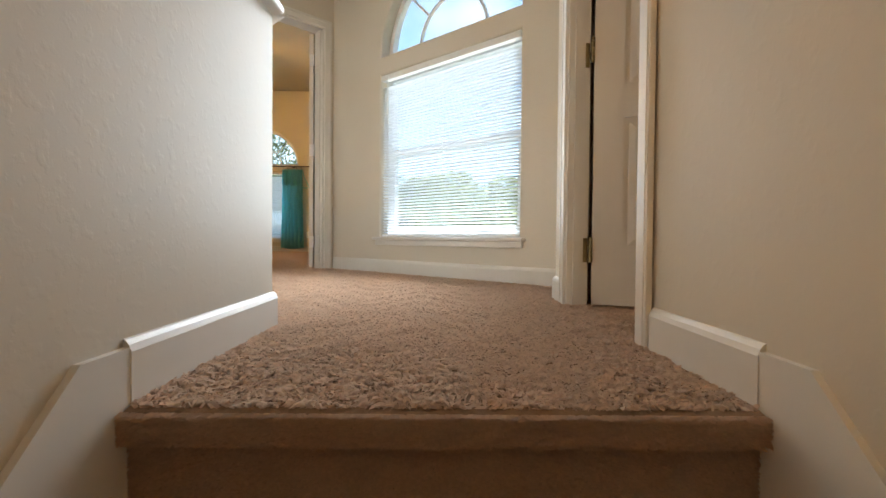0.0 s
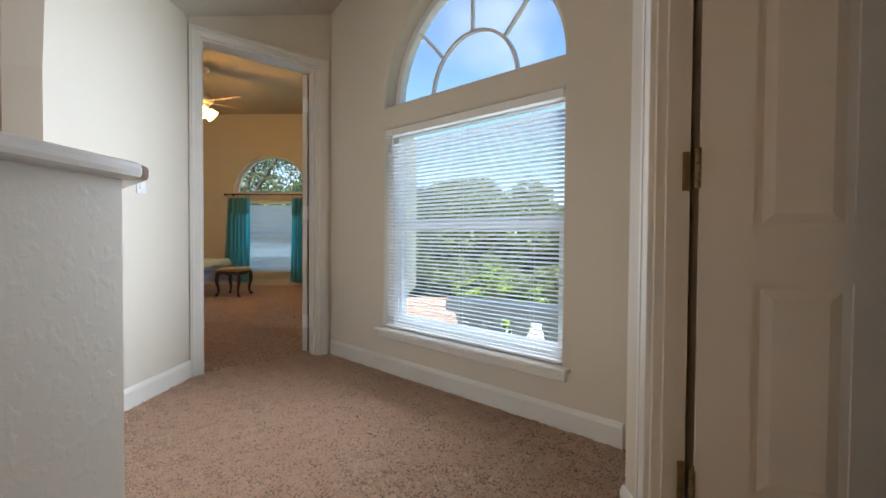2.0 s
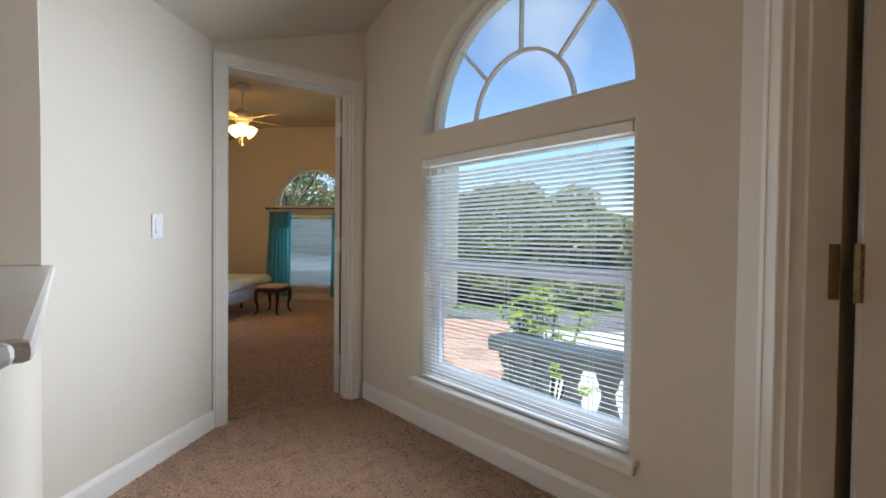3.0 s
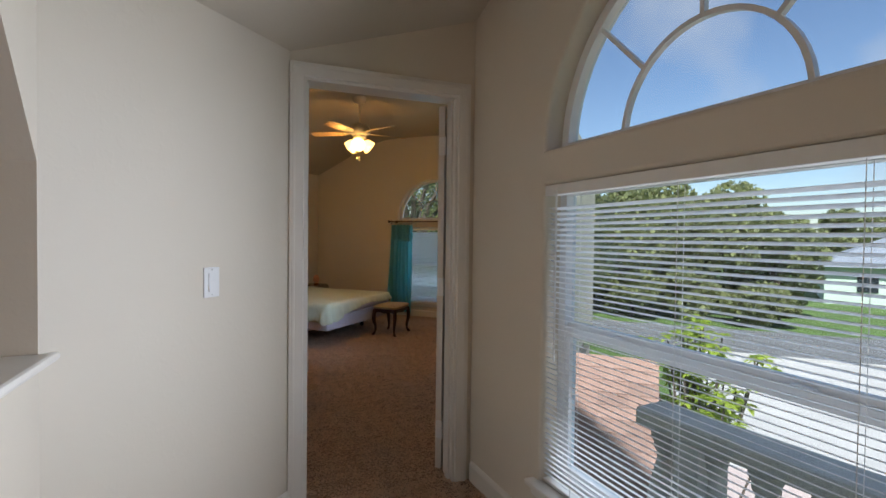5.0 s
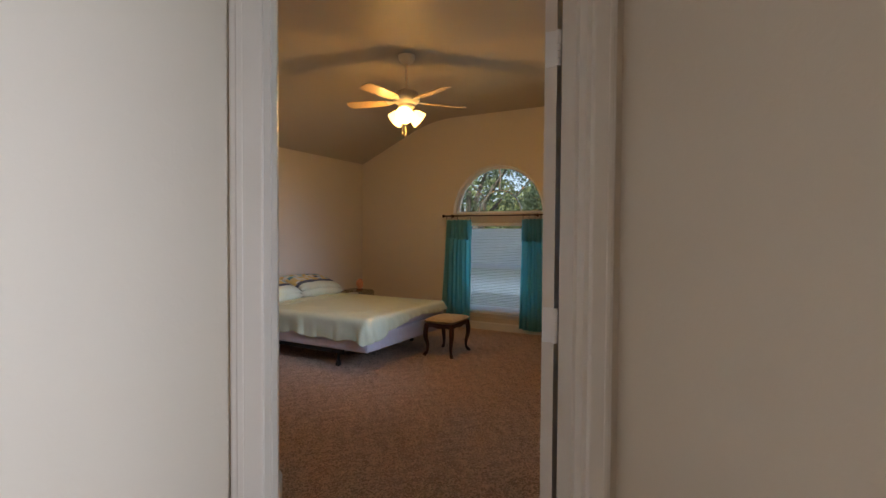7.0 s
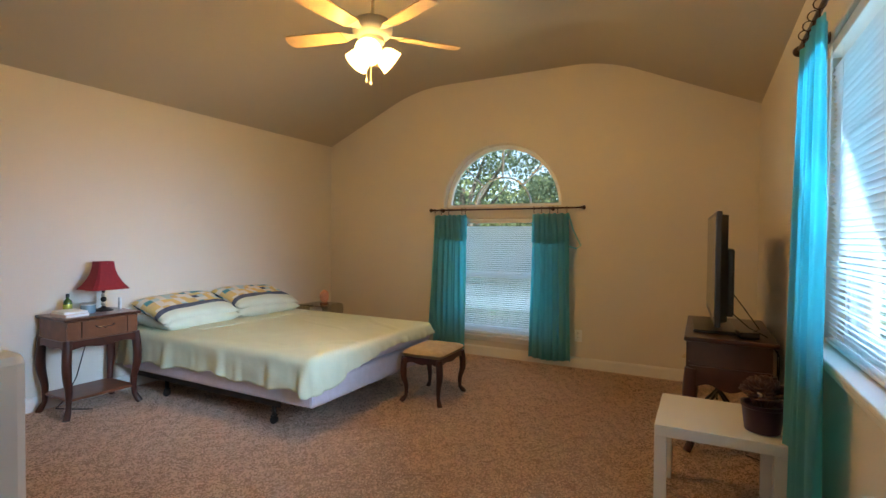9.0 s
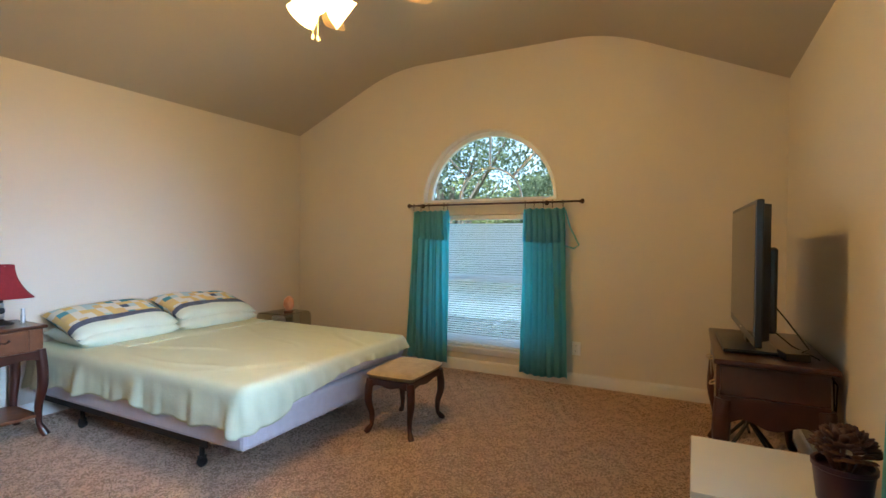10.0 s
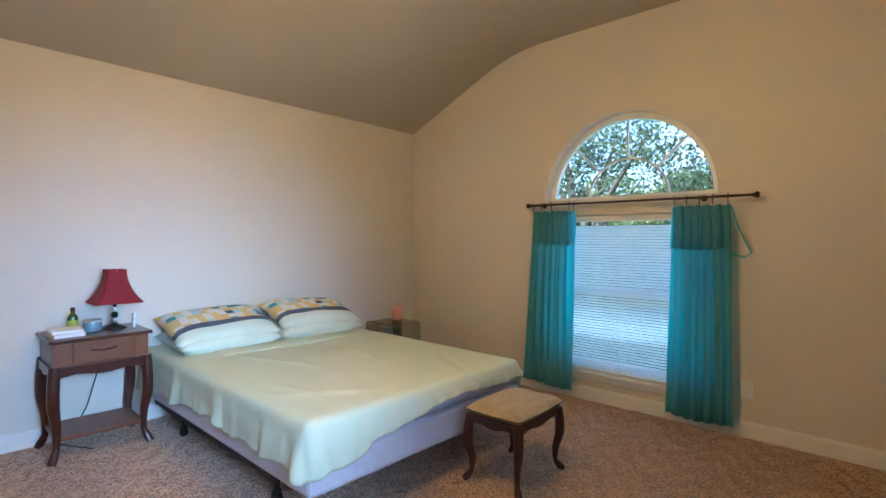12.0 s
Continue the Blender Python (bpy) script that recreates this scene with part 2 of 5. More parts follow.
structure("wall_curtain_window", wall_with_window(bmesh.new(), RIGHT, -Y_F, -4.14, WALL_H + 0.02, -6.50, -5.05, 0.86, 2.02, None, 0.16), PAINT, "cream painted wall with a curtained window", "wall")
structure("wall_south", boxed(X_L, -2.165, Y_S - 0.12, Y_S, 0, 3.1), PAINT, "cream painted wall", "wall")
ENTRY = pose(-1.215, 3.56, 0, 0, 0, 136.0)
structure("wall_entry", boxed(0, 1.31, 0.0, 0.12, 0, 3.1, m=ENTRY), PAINT, "cream painted wall beside the bedroom door", "wall")
bm = bmesh.new()
XA, XB = -3.86, -1.79
def soft_bend(p, q, r, cut, n=10):
    """Points of a rounded corner at q between p and r."""
    p, q, r = Vector(p), Vector(q), Vector(r)
    a, b = q + (p - q).normalized() * cut, q + (r - q).normalized() * cut
    return [tuple(a * (1 - t) ** 2 + q * 2 * t * (1 - t) + b * t * t) for t in [k / n for k in range(n + 1)]]


bend = soft_bend((X_L, WALL_H), (XA, FLAT_H), (XB, FLAT_H), 0.36) + soft_bend((XA, FLAT_H), (XB, FLAT_H), (X_R, WALL_H), 0.32)
prism(bm, [(X_L - 0.14, WALL_H), (X_L, WALL_H)] + bend + [(X_R, WALL_H), (X_R + 0.16, WALL_H), (X_R + 0.16, WALL_H + 0.08), (XB, 3.2), (XA, 3.2), (X_L - 0.14, WALL_H + 0.08)], 3.4, Y_F + 0.1)
bmesh.ops.bisect_plane(bm, geom=bm.verts[:] + bm.edges[:] + bm.faces[:], plane_co=DW @ Vector((0, 0.07, 0)), plane_no=(-0.6947, 0.7193, 0), clear_inner=True)
smooth(structure("ceiling_bedroom", bm, CEILSHADE, "vaulted painted ceiling with its shade put into the colour", "ceiling"), 12)
bm = bmesh.new()
prism(bm, [(-3.2, 2.16), (-1.17, 2.16), (0.60, 2.94), (2.2, 2.94), (2.2, 3.25), (-3.2, 3.25)], -3.4, 4.3)
for co, no in ((DW @ Vector((0, 0.06, 0)), (-0.6947, 0.7193, 0)), (WW @ Vector((0, 0.15, 0)), (0.6875, 0.726, 0))):
    bmesh.ops.bisect_plane(bm, geom=bm.verts[:] + bm.edges[:] + bm.faces[:], plane_co=co, plane_no=no, clear_outer=True)
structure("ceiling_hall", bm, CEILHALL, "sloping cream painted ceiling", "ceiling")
# the rest of the stairwell, out of view
bm = bmesh.new()
box(bm, -3.2, 1.2, -3.35, -3.2, -2.8, 3.2)
box(bm, -3.2, -3.08, -3.2, 2.4, -2.8, 3.2)
box(bm, -3.08, -1.25, 2.44, 2.56, -2.8, 3.2)
structure("wall_stairwell", bm, PAINT, "cream painted stairwell walls", "wall")
structure("floor_lower", boxed(-3.2, 1.2, -3.3, 2.4, -2.9, -2.8), CARPET, "beige carpet of the lower floor", "floor")

# ---------- daylight by the windows ----------
daylight("daylight_hall", WW @ Vector((0.65, -0.03, 1.15)), WW @ Vector((0.65, -3, 0.9)), 1.2, 1.7, 7.9, (0.86, 0.93, 1.0), 125)
daylight("daylight_hall_glass", WW @ Vector((0.65, 0.078, 0.92)), WW @ Vector((0.65, -3, 0.7)), 1.2, 1.15, 1.4, (0.84, 0.93, 1.0))
daylight("daylight_far", (-2.85, Y_F - 0.03, 1.3), (-2.85, 0, 0.3), 0.8, 1.6, 0.9, (0.6, 0.82, 1.0), 140)
daylight("daylight_far_glass", (-2.845, Y_F + 0.078, 0.85), (-2.845, 0, 0.7), 1.2, 1.15, 0.5, (0.50, 0.78, 1.0))
daylight("daylight_side", (X_R - 0.03, 5.75, 1.40), (X_R - 4.5, 6.7, 0.35), 1.2, 1.0, 3.4, (0.52, 0.72, 1.0), 44)
daylight("daylight_side_wide", (X_R - 0.025, 5.75, 1.40), (X_R - 4, 5.2, 0.4), 1.2, 1.0, 1.2, (0.55, 0.75, 1.0), 150)
daylight("daylight_side_glass", (X_R + 0.078, 5.775, 1.44), (X_R - 4, 5.775, 1.2), 1.35, 1.05, 0.8, (0.55, 0.80, 1.0))

# ---------- more materials ----------
OLDBRASS = mat("dull_tarnished_brass", (0.30, 0.24, 0.13), 0.5, 0.8, noise_scale=60, vary=0.25)
BRASS = mat("aged_brass", (0.62, 0.50, 0.30), 0.35, 1.0, noise_scale=40, vary=0.15)
WOOD = mat("dark_cherry_wood", (0.050, 0.013, 0.008), 0.3, noise_scale=14, vary=0.3, coat=0.2)
WOODMID = mat("mid_brown_wood", (0.15, 0.055, 0.022), 0.4, noise_scale=16, vary=0.25, coat=0.1)
SEAT = mat("tan_upholstery", (0.42, 0.33, 0.20), 0.85, noise_scale=18, vary=0.15, fine=0.1, bump=0.0015, bump_scale=350)
BLACKPL = mat("black_plastic", (0.012, 0.012, 0.013), 0.3, noise_scale=20, vary=0.1)
BLACKMET = mat("black_steel", (0.02, 0.018, 0.017), 0.45, 0.4, noise_scale=30, vary=0.2)
SCREEN = mat("dark_screen", (0.012, 0.012, 0.012), 0.12, noise_scale=3, vary=0.1)
WHITELAM = mat("white_laminate", (0.80, 0.79, 0.75), 0.35, noise_scale=5, vary=0.02)
APPL = mat("white_appliance_plastic", (0.82, 0.83, 0.84), 0.4, noise_scale=6, vary=0.02)
BOXFAB = mat("pale_lavender_box_spring_fabric", (0.56, 0.54, 0.60), 0.9, noise_scale=25, vary=0.05, bump=0.0012, bump_scale=260)
SHEET = mat("pale_green_cotton_sheet", (0.60, 0.65, 0.475), 0.8, noise_scale=8, vary=0.03, bump=0.004, bump_scale=9)
MINT = mat("pale_mint_pillowcase", (0.62, 0.68, 0.55), 0.85, noise_scale=8, vary=0.05, bump=0.006, bump_scale=14)
MAPLE = mat("pale_maple_fan_blade", (0.56, 0.40, 0.22), 0.4, noise_scale=9, vary=0.12, fine=0.06, fine_scale=90, coat=0.15)
FANWHITE = mat("cream_fan_enamel", (0.80, 0.72, 0.56), 0.35, noise_scale=10, vary=0.03)
REDSHADE = mat("dark_red_lamp_fabric", (0.22, 0.012, 0.022), 0.8, noise_scale=60, vary=0.1, bump=0.0006, bump_scale=500)
BRONZE = mat("oiled_bronze_rod", (0.05, 0.022, 0.014), 0.35, 0.6, noise_scale=40, vary=0.2)
SALT = mat("pink_salt_crystal", (0.75, 0.36, 0.22), 0.5, noise_scale=14, vary=0.3, bump=0.006, bump_scale=30)
SILVER = mat("brushed_silver", (0.6, 0.62, 0.63), 0.3, 1.0, noise_scale=30, vary=0.15)
GREENGL = mat("dark_green_glass", (0.03, 0.08, 0.02), 0.1, noise_scale=20, vary=0.1, coat=0.5)
YELLOWL = mat("yellow_green_label", (0.42, 0.50, 0.08), 0.6, noise_scale=50, vary=0.15)
BLUEJAR = mat("grey_blue_candle_glass", (0.20, 0.30, 0.36), 0.15, noise_scale=20, vary=0.15, coat=0.4)
PAPER = mat("pale_pink_book_cover", (0.62, 0.48, 0.42), 0.6, noise_scale=30, vary=0.06)
PURPLE = mat("dark_purple_pot_glaze", (0.045, 0.016, 0.035), 0.3, noise_scale=20, vary=0.15)
SUCC = mat("brown_succulent_leaf", (0.085, 0.035, 0.025), 0.6, noise_scale=40, vary=0.3)
CORD = mat("black_cord", (0.01, 0.01, 0.01), 0.5)
PLATE = mat("white_switch_plastic", (0.82, 0.84, 0.86), 0.35)
DARKSLOT = mat("dark_slot", (0.02, 0.02, 0.02), 0.6)
STUCCO = mat("cream_exterior_stucco", (0.72, 0.66, 0.50), 0.9, noise_scale=2, vary=0.06, bump=0.0006, bump_scale=60)
CAST = mat("weathered_cast_stone", (0.56, 0.54, 0.49), 0.9, noise_scale=4, vary=0.2, fine=0.15, fine_scale=60, bump=0.003, bump_scale=80)
SHINGLE = mat("brown_shingle", (0.26, 0.16, 0.125), 0.95, noise_scale=3, vary=0.15, fine=0.2, fine_scale=120, bump=0.004, bump_scale=120, per_object=0.18)
CONCRETE = mat("pale_concrete_drive", (0.40, 0.385, 0.365), 0.9, noise_scale=0.6, vary=0.12, fine=0.08, fine_scale=30)
PAVER = mat("pink_grey_paver", (0.40, 0.32, 0.29), 0.9, noise_scale=1.2, vary=0.1, fine=0.15, fine_scale=25, per_object=0.14)
GRASS = mat("lawn_grass", (0.075, 0.13, 0.025), 0.95, noise_scale=0.7, vary=0.3, fine=0.25, fine_scale=14, bump=0.03, bump_scale=30)
ASPHALT = mat("grey_asphalt", (0.12, 0.12, 0.12), 0.9, noise_scale=0.8, vary=0.15, fine=0.15, fine_scale=40)
BARK = mat("grey_bark", (0.10, 0.075, 0.055), 0.95, noise_scale=8, vary=0.3, bump=0.02, bump_scale=30)
ROOFGREY = mat("blue_grey_roof_shingle", (0.20, 0.22, 0.25), 0.9, noise_scale=1.2, vary=0.15, fine=0.12, fine_scale=20)
HOUSEWALL = mat("pale_green_house_stucco", (0.50, 0.60, 0.50), 0.9, noise_scale=1.0, vary=0.08)
SOLAR = mat("dark_window_glass", (0.02, 0.025, 0.03), 0.1)


def translucent(name, colour, through_colour, amount, bump_scale=120):
    """Thin cloth or slat that lets some light pass."""
    m = mat(name, colour, 0.8, noise_scale=30, vary=0.08, bump=0.0006, bump_scale=bump_scale)
    nt = m.node_tree
    tr = nt.nodes.new("ShaderNodeBsdfTranslucent")
    tr.inputs["Color"].default_value = (*through_colour, 1)
    mix = nt.nodes.new("ShaderNodeMixShader")
    mix.inputs["Fac"].default_value = amount
    out = nt.nodes["Material Output"]
    nt.links.new(nt.nodes["Principled BSDF"].outputs[0], mix.inputs[1])
    nt.links.new(tr.outputs[0], mix.inputs[2])
    nt.links.new(mix.outputs[0], out.inputs["Surface"])
    return m


TEAL = translucent("sheer_teal_curtain", (0.24, 0.50, 0.50), (0.24, 0.70, 0.78), 0.68)
SLAT = translucent("white_blind_slat_vinyl", (0.87, 0.88, 0.87), (0.88, 0.90, 0.92), 0.62)


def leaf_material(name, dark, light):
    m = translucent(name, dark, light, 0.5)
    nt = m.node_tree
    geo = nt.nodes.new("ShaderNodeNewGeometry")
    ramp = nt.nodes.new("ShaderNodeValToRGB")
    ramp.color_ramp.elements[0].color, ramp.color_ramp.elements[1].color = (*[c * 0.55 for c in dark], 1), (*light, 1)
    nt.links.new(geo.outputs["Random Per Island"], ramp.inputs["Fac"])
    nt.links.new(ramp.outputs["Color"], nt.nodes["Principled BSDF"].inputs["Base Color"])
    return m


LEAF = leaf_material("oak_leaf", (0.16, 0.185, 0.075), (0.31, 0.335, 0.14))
# darker copy of the oak leaf, with the crowns' shade put into its colour
LEAFSHADE = leaf_material("shaded_oak_leaf", (0.06, 0.078, 0.04), (0.13, 0.16, 0.085))
LEAFLIME = leaf_material("lime_green_leaf", (0.16, 0.26, 0.02), (0.36, 0.46, 0.05))


def glass_material():
    m = bpy.data.materials.new("window_glass")
    m.use_nodes = True
    nt = m.node_tree
    nt.nodes.remove(nt.nodes["Principled BSDF"])
    tr = nt.nodes.new("ShaderNodeBsdfTransparent")
    gl = nt.nodes.new("ShaderNodeBsdfGlossy")
    gl.inputs["Roughness"].default_value = 0.02
    tr.inputs["Color"].default_value = (0.88, 0.94, 0.97, 1)
    lw = nt.nodes.new("ShaderNodeLayerWeight")
    pw = nt.nodes.new("ShaderNodeMath")
    pw.operation = "POWER"
    pw.inputs[1].default_value = 5.0
    fr = nt.nodes.new("ShaderNodeMath")
    fr.operation = "MULTIPLY_ADD"
    fr.inputs[1].default_value, fr.inputs[2].default_value = 0.9, 0.03
    nt.links.new(lw.outputs["Facing"], pw.inputs[0])
    nt.links.new(pw.outputs[0], fr.inputs[0])
    mix = nt.nodes.new("ShaderNodeMixShader")
    nt.links.new(fr.outputs[0], mix.inputs[0])
    nt.links.new(tr.outputs[0], mix.inputs[1])
    nt.links.new(gl.outputs[0], mix.inputs[2])
    nt.links.new(mix.outputs[0], nt.nodes["Material Output"].inputs["Surface"])
    return m


GLASS = glass_material()


def patchwork_material():
    """Printed quilt squares in yellow, teal, navy and white."""
    m = mat("patchwork_pillowcase", (0.6, 0.6, 0.5), 0.85, bump=0.004, bump_scale=16)
    nt = m.node_tree
    tc = nt.nodes["Texture Coordinate"]
    sc = nt.nodes.new("ShaderNodeVectorMath")
    sc.operation = "SCALE"
    sc.inputs["Scale"].default_value = 19.0
    fl = nt.nodes.new("ShaderNodeVectorMath")
    fl.operation = "FLOOR"
    fz = nt.nodes.new("ShaderNodeVectorMath")
    fz.operation = "MULTIPLY"
    fz.inputs[1].default_value = (1, 1, 0)
    wn = nt.nodes.new("ShaderNodeTexWhiteNoise")
    nt.links.new(tc.outputs["Object"], sc.inputs[0])
    nt.links.new(sc.outputs[0], fl.inputs[0])
    nt.links.new(fl.outputs[0], fz.inputs[0])
    nt.links.new(fz.outputs[0], wn.inputs["Vector"])
    ramp = nt.nodes.new("ShaderNodeValToRGB")
    cr = ramp.color_ramp
    cr.interpolation = "CONSTANT"
    stops = [(0.0, (0.70, 0.54, 0.20)), (0.26, (0.72, 0.71, 0.62)), (0.50, (0.66, 0.50, 0.22)), (0.64, (0.08, 0.28, 0.32)), (0.75, (0.05, 0.08, 0.14)), (0.84, (0.45, 0.62, 0.62))]
    while len(cr.elements) < len(stops):
        cr.elements.new(0.5)
    for e, (p, c) in zip(cr.elements, stops):
        e.position, e.color = p, (*c, 1)
    nt.links.new(wn.outputs["Value"], ramp.inputs["Fac"])
    nt.links.new(ramp.outputs["Color"], nt.nodes["Principled BSDF"].inputs["Base Color"])
    return m


PATCH = patchwork_material()
NAVY = mat("navy_border_cloth", (0.08, 0.10, 0.15), 0.85, noise_scale=25, vary=0.4, bump=0.003, bump_scale=20)

# ---------- trim ----------
BASE_PROFILE = [(0, 0), (-0.014, 0), (-0.014, 0.085), (-0.010, 0.096), (-0.004, 0.104), (0, 0.106)]


def run(bm, profile, m, x0, x1):
    """A moulding of outline (y, z) along local x."""
    a = [bm.verts.new((x0, y, z)) for y, z in profile]
    b = [bm.verts.new((x1, y, z)) for y, z in profile]
    n = len(profile)
    for i in range(n):
        bm.faces.new((a[i], a[(i + 1) % n], b[(i + 1) % n], b[i]))
    bm.faces.new(a[::-1])
    bm.faces.new(b)
    bmesh.ops.transform(bm, matrix=m, verts=a + b)
    return bm


def baseboard(m, x0, x1):
    return structure("baseboard", run(bmesh.new(), BASE_PROFILE, m, x0, x1), TRIM, "white painted baseboard", "baseboard")


baseboard(WW, -0.62, 1.60)
baseboard(pose(-1.17, 3.40, 0, 0, 0, 90), -0.96, 0.05)           # wall with the switch
baseboard(pose(-0.075, 1.31, 0, 0, 0, 90), -0.71, 0.010)
baseboard(DIAG @ pose(0, 0, 0), 0.0, 1.5)
baseboard(pose(0.975, 1.02, 0, 0, 0, -90), 0.0, 0.42)
baseboard(pose(0.970, 2.04, 0, 0, 0, -90), -0.008, 0.126)
baseboard(pose(1.338, 2.449, 0, 0, 0, 228), 0.0, 0.55)
baseboard(FAR, X_L, X_R)
baseboard(pose(X_L, 0, 0, 0, 0, 90), Y_S, Y_F)
baseboard(RIGHT, -Y_F, -4.2)
baseboard(ENTRY, 0.0, 1.31)
# skirt boards down the stairs
for x, sgn in ((-0.075, 1), (0.975, -1)):
    bm = bmesh.new()
    a, b = (x, x + 0.012 * sgn)
    prism(bm, [(0.60, 0.092), (0.49, 0.092), (0.36, -0.02), (-3.1, -2.46), (-3.1, -2.80), (0.33, -0.35), (0.60, -0.2)], min(a, b), max(a, b), SIDE)
    structure("trim_stair_skirt", bm, TRIM, "white painted stair skirt board", "trim")

# half-wall caps
bm = bmesh.new()
box(bm, -0.235, -0.037, -3.0, 1.31, 0.9455, 0.972, bevel=0.010)
structure("trim_half_wall_cap", bm, TRIM, "white painted wooden half-wall cap", "trim")
bm = bmesh.new()
box(bm, -0.015, 1.62, -0.038, 0.16, 0.9445, 0.971, bevel=0.010, m=DIAG)
structure("trim_landing_cap", bm, TRIM, "white painted wooden half-wall cap", "trim")

def casing(name, m, x0, x1, h, depth, side=-1, legs=(True, True)):
    """Door jambs and casings round an opening of local x x0..x1; side -1: casing stands out to local -y."""
    root = thing(name, m, "white painted door casing and jamb", "door frame", kind="structure")
    w = 0.062
    for i, (xa, xb) in enumerate(((x0 - w, x0 + 0.004), (x1 - 0.004, x1 + w))):
        if not legs[i]:
            continue
        bm = bmesh.new()
        box(bm, xa, xb, -0.018, 0, 0, h + w, bevel=0.004)
        o = xa + 0.012 if i == 0 else xb - 0.024
        box(bm, o, o + 0.014, -0.0205, -0.010, 0, h + w - 0.012, bevel=0.0024)
        part("casing", bm, TRIM, root)
    bm = bmesh.new()
    box(bm, x0 - w + 0.001, x1 + w - 0.001, -0.0175, 0, h - 0.004, h + w - 0.001, bevel=0.004)
    box(bm, x0 - w + 0.012, x1 + w - 0.012, -0.0215, -0.010, h + w - 0.025, h + w - 0.013, bevel=0.003)
    part("head_casing", bm, TRIM, root)
    for xa, xb in ((x0, x0 + 0.018), (x1 - 0.018, x1)):
        bm = boxed(xa, xb, -0.004, depth + 0.004, 0, h)
        s = xb if xa == x0 else xa - 0.011
        box(bm, s, s + 0.011, depth * 0.25, depth * 0.6, 0, h - 0.018)
        part("jamb", bm, TRIM, root)
    part("head_jamb", boxed(x0 + 0.018, x1 - 0.018, -0.004, depth + 0.004, h - 0.018, h), TRIM, root)
    return root


casing("door_frame_bedroom", DW, -0.84, -0.045, 2.055, 0.12)
closet_frame = casing("door_frame_closet", pose(0.970, 0, 0, 0, 0, -90), -1.85, -1.083, 2.05, 0.078)


for z in (0.23, 1.03, 1.81):
    part("hinge_plate", boxed(-1.8325, -1.8285, 0.062, 0.079, z - 0.05, z + 0.05, bevel=0.001), OLDBRASS, closet_frame, "tarnished brass hinge plate")


def panel_door(name, m, w, h, label, knob=True, hinge=None):
    """A moulded six-panel door, hinged on local x = 0, thickness along local y, with hinges and knobs."""
    root = thing(name, m, label, "door", kind="structure")
    t = 0.035
    bm = bmesh.new()
    st, mid = 0.115, 0.10
    pw = (w - 2 * st - mid) / 2
    rows = [(0.22, 0.745), (0.865, 1.56), (1.66, h - 0.12)]
    box(bm, 0, st, 0, t, 0, h)
    box(bm, w - st, w, 0, t, 0, h)
    box(bm, st + pw, st + pw + mid, 0, t, 0, h)
    zs = [0] + [z for r in rows for z in r] + [h]
    for a, b in zip(zs[::2], zs[1::2]):
        box(bm, st, st + pw, 0, t, a, b)
        box(bm, st + pw + mid, w - st, 0, t, a, b)
    part("leaf", bm, DOORPAINT, root)
    for z0, z1 in rows:
        for x0 in (st, st + pw + mid):
            bm = bmesh.new()
            x1 = x0 + pw
            box(bm, x0, x1, 0.010, t - 0.010, z0, z1)
            for ya, yb in ((0.010, 0.001), (t - 0.010, t - 0.001)):
                i, o = 0.042, 0.018
                va = [bm.verts.new((x, ya, z)) for x, z in ((x0 + o, z0 + o), (x1 - o, z0 + o), (x1 - o, z1 - o), (x0 + o, z1 - o))]
                vb = [bm.verts.new((x, yb + (0.002 if yb < ya else -0.002), z)) for x, z in ((x0 + i, z0 + i), (x1 - i, z0 + i), (x1 - i, z1 - i), (x0 + i, z1 - i))]
                bm.faces.new(vb)
                for k in range(4):
                    bm.faces.new((va[k], va[(k + 1) % 4], vb[(k + 1) % 4], vb[k]))
            part("panel", bm, DOORPAINT, root)
    for z in (0.22, 1.02, h - 0.22):
        bm = boxed(-0.003, 0.0, 0.001, 0.033, z - 0.05, z + 0.05, bevel=0.001)
        box(bm, -0.012, -0.003, -0.004, -0.001, z - 0.05, z + 0.05)
        for k in range(5):
            tube(bm, [(-0.006, -0.006, z - 0.05 + 0.02 * k), (-0.006, -0.006, z - 0.032 + 0.02 * k)], 0.0072, 8)
        part("hinge", bm, hinge or OLDBRASS, root, "painted butt hinge" if hinge else "aged brass butt hinge")
    if knob:
        for s, y in ((-1, 0), (1, t)):
            bm = bmesh.new()
            lathe(bm, [(0.030, 0), (0.030, 0.004), (0.012, 0.008), (0.011, 0.03), (0.020, 0.036), (0.026, 0.048), (0.024, 0.060), (0.012, 0.066), (0.0, 0.067)], 20, pose(w - 0.07, y, 0.93, 90 if s < 0 else -90))
            smooth(part("knob", bm, BRASS, root, "polished brass door knob"), 50)
    return root


panel_door("door_bedroom", pose(-0.672, 4.106, 0.012, 0, 0, 91.0), 0.74, 2.02, "white six-panel interior door standing open into the bedroom", hinge=PLATE)
panel_door("door_closet", pose(1.064, 1.810, 0.012, 0, 0, -20.0) @ pose(0, -0.035, 0), 0.72, 2.01, "white six-panel door standing open", knob=False)


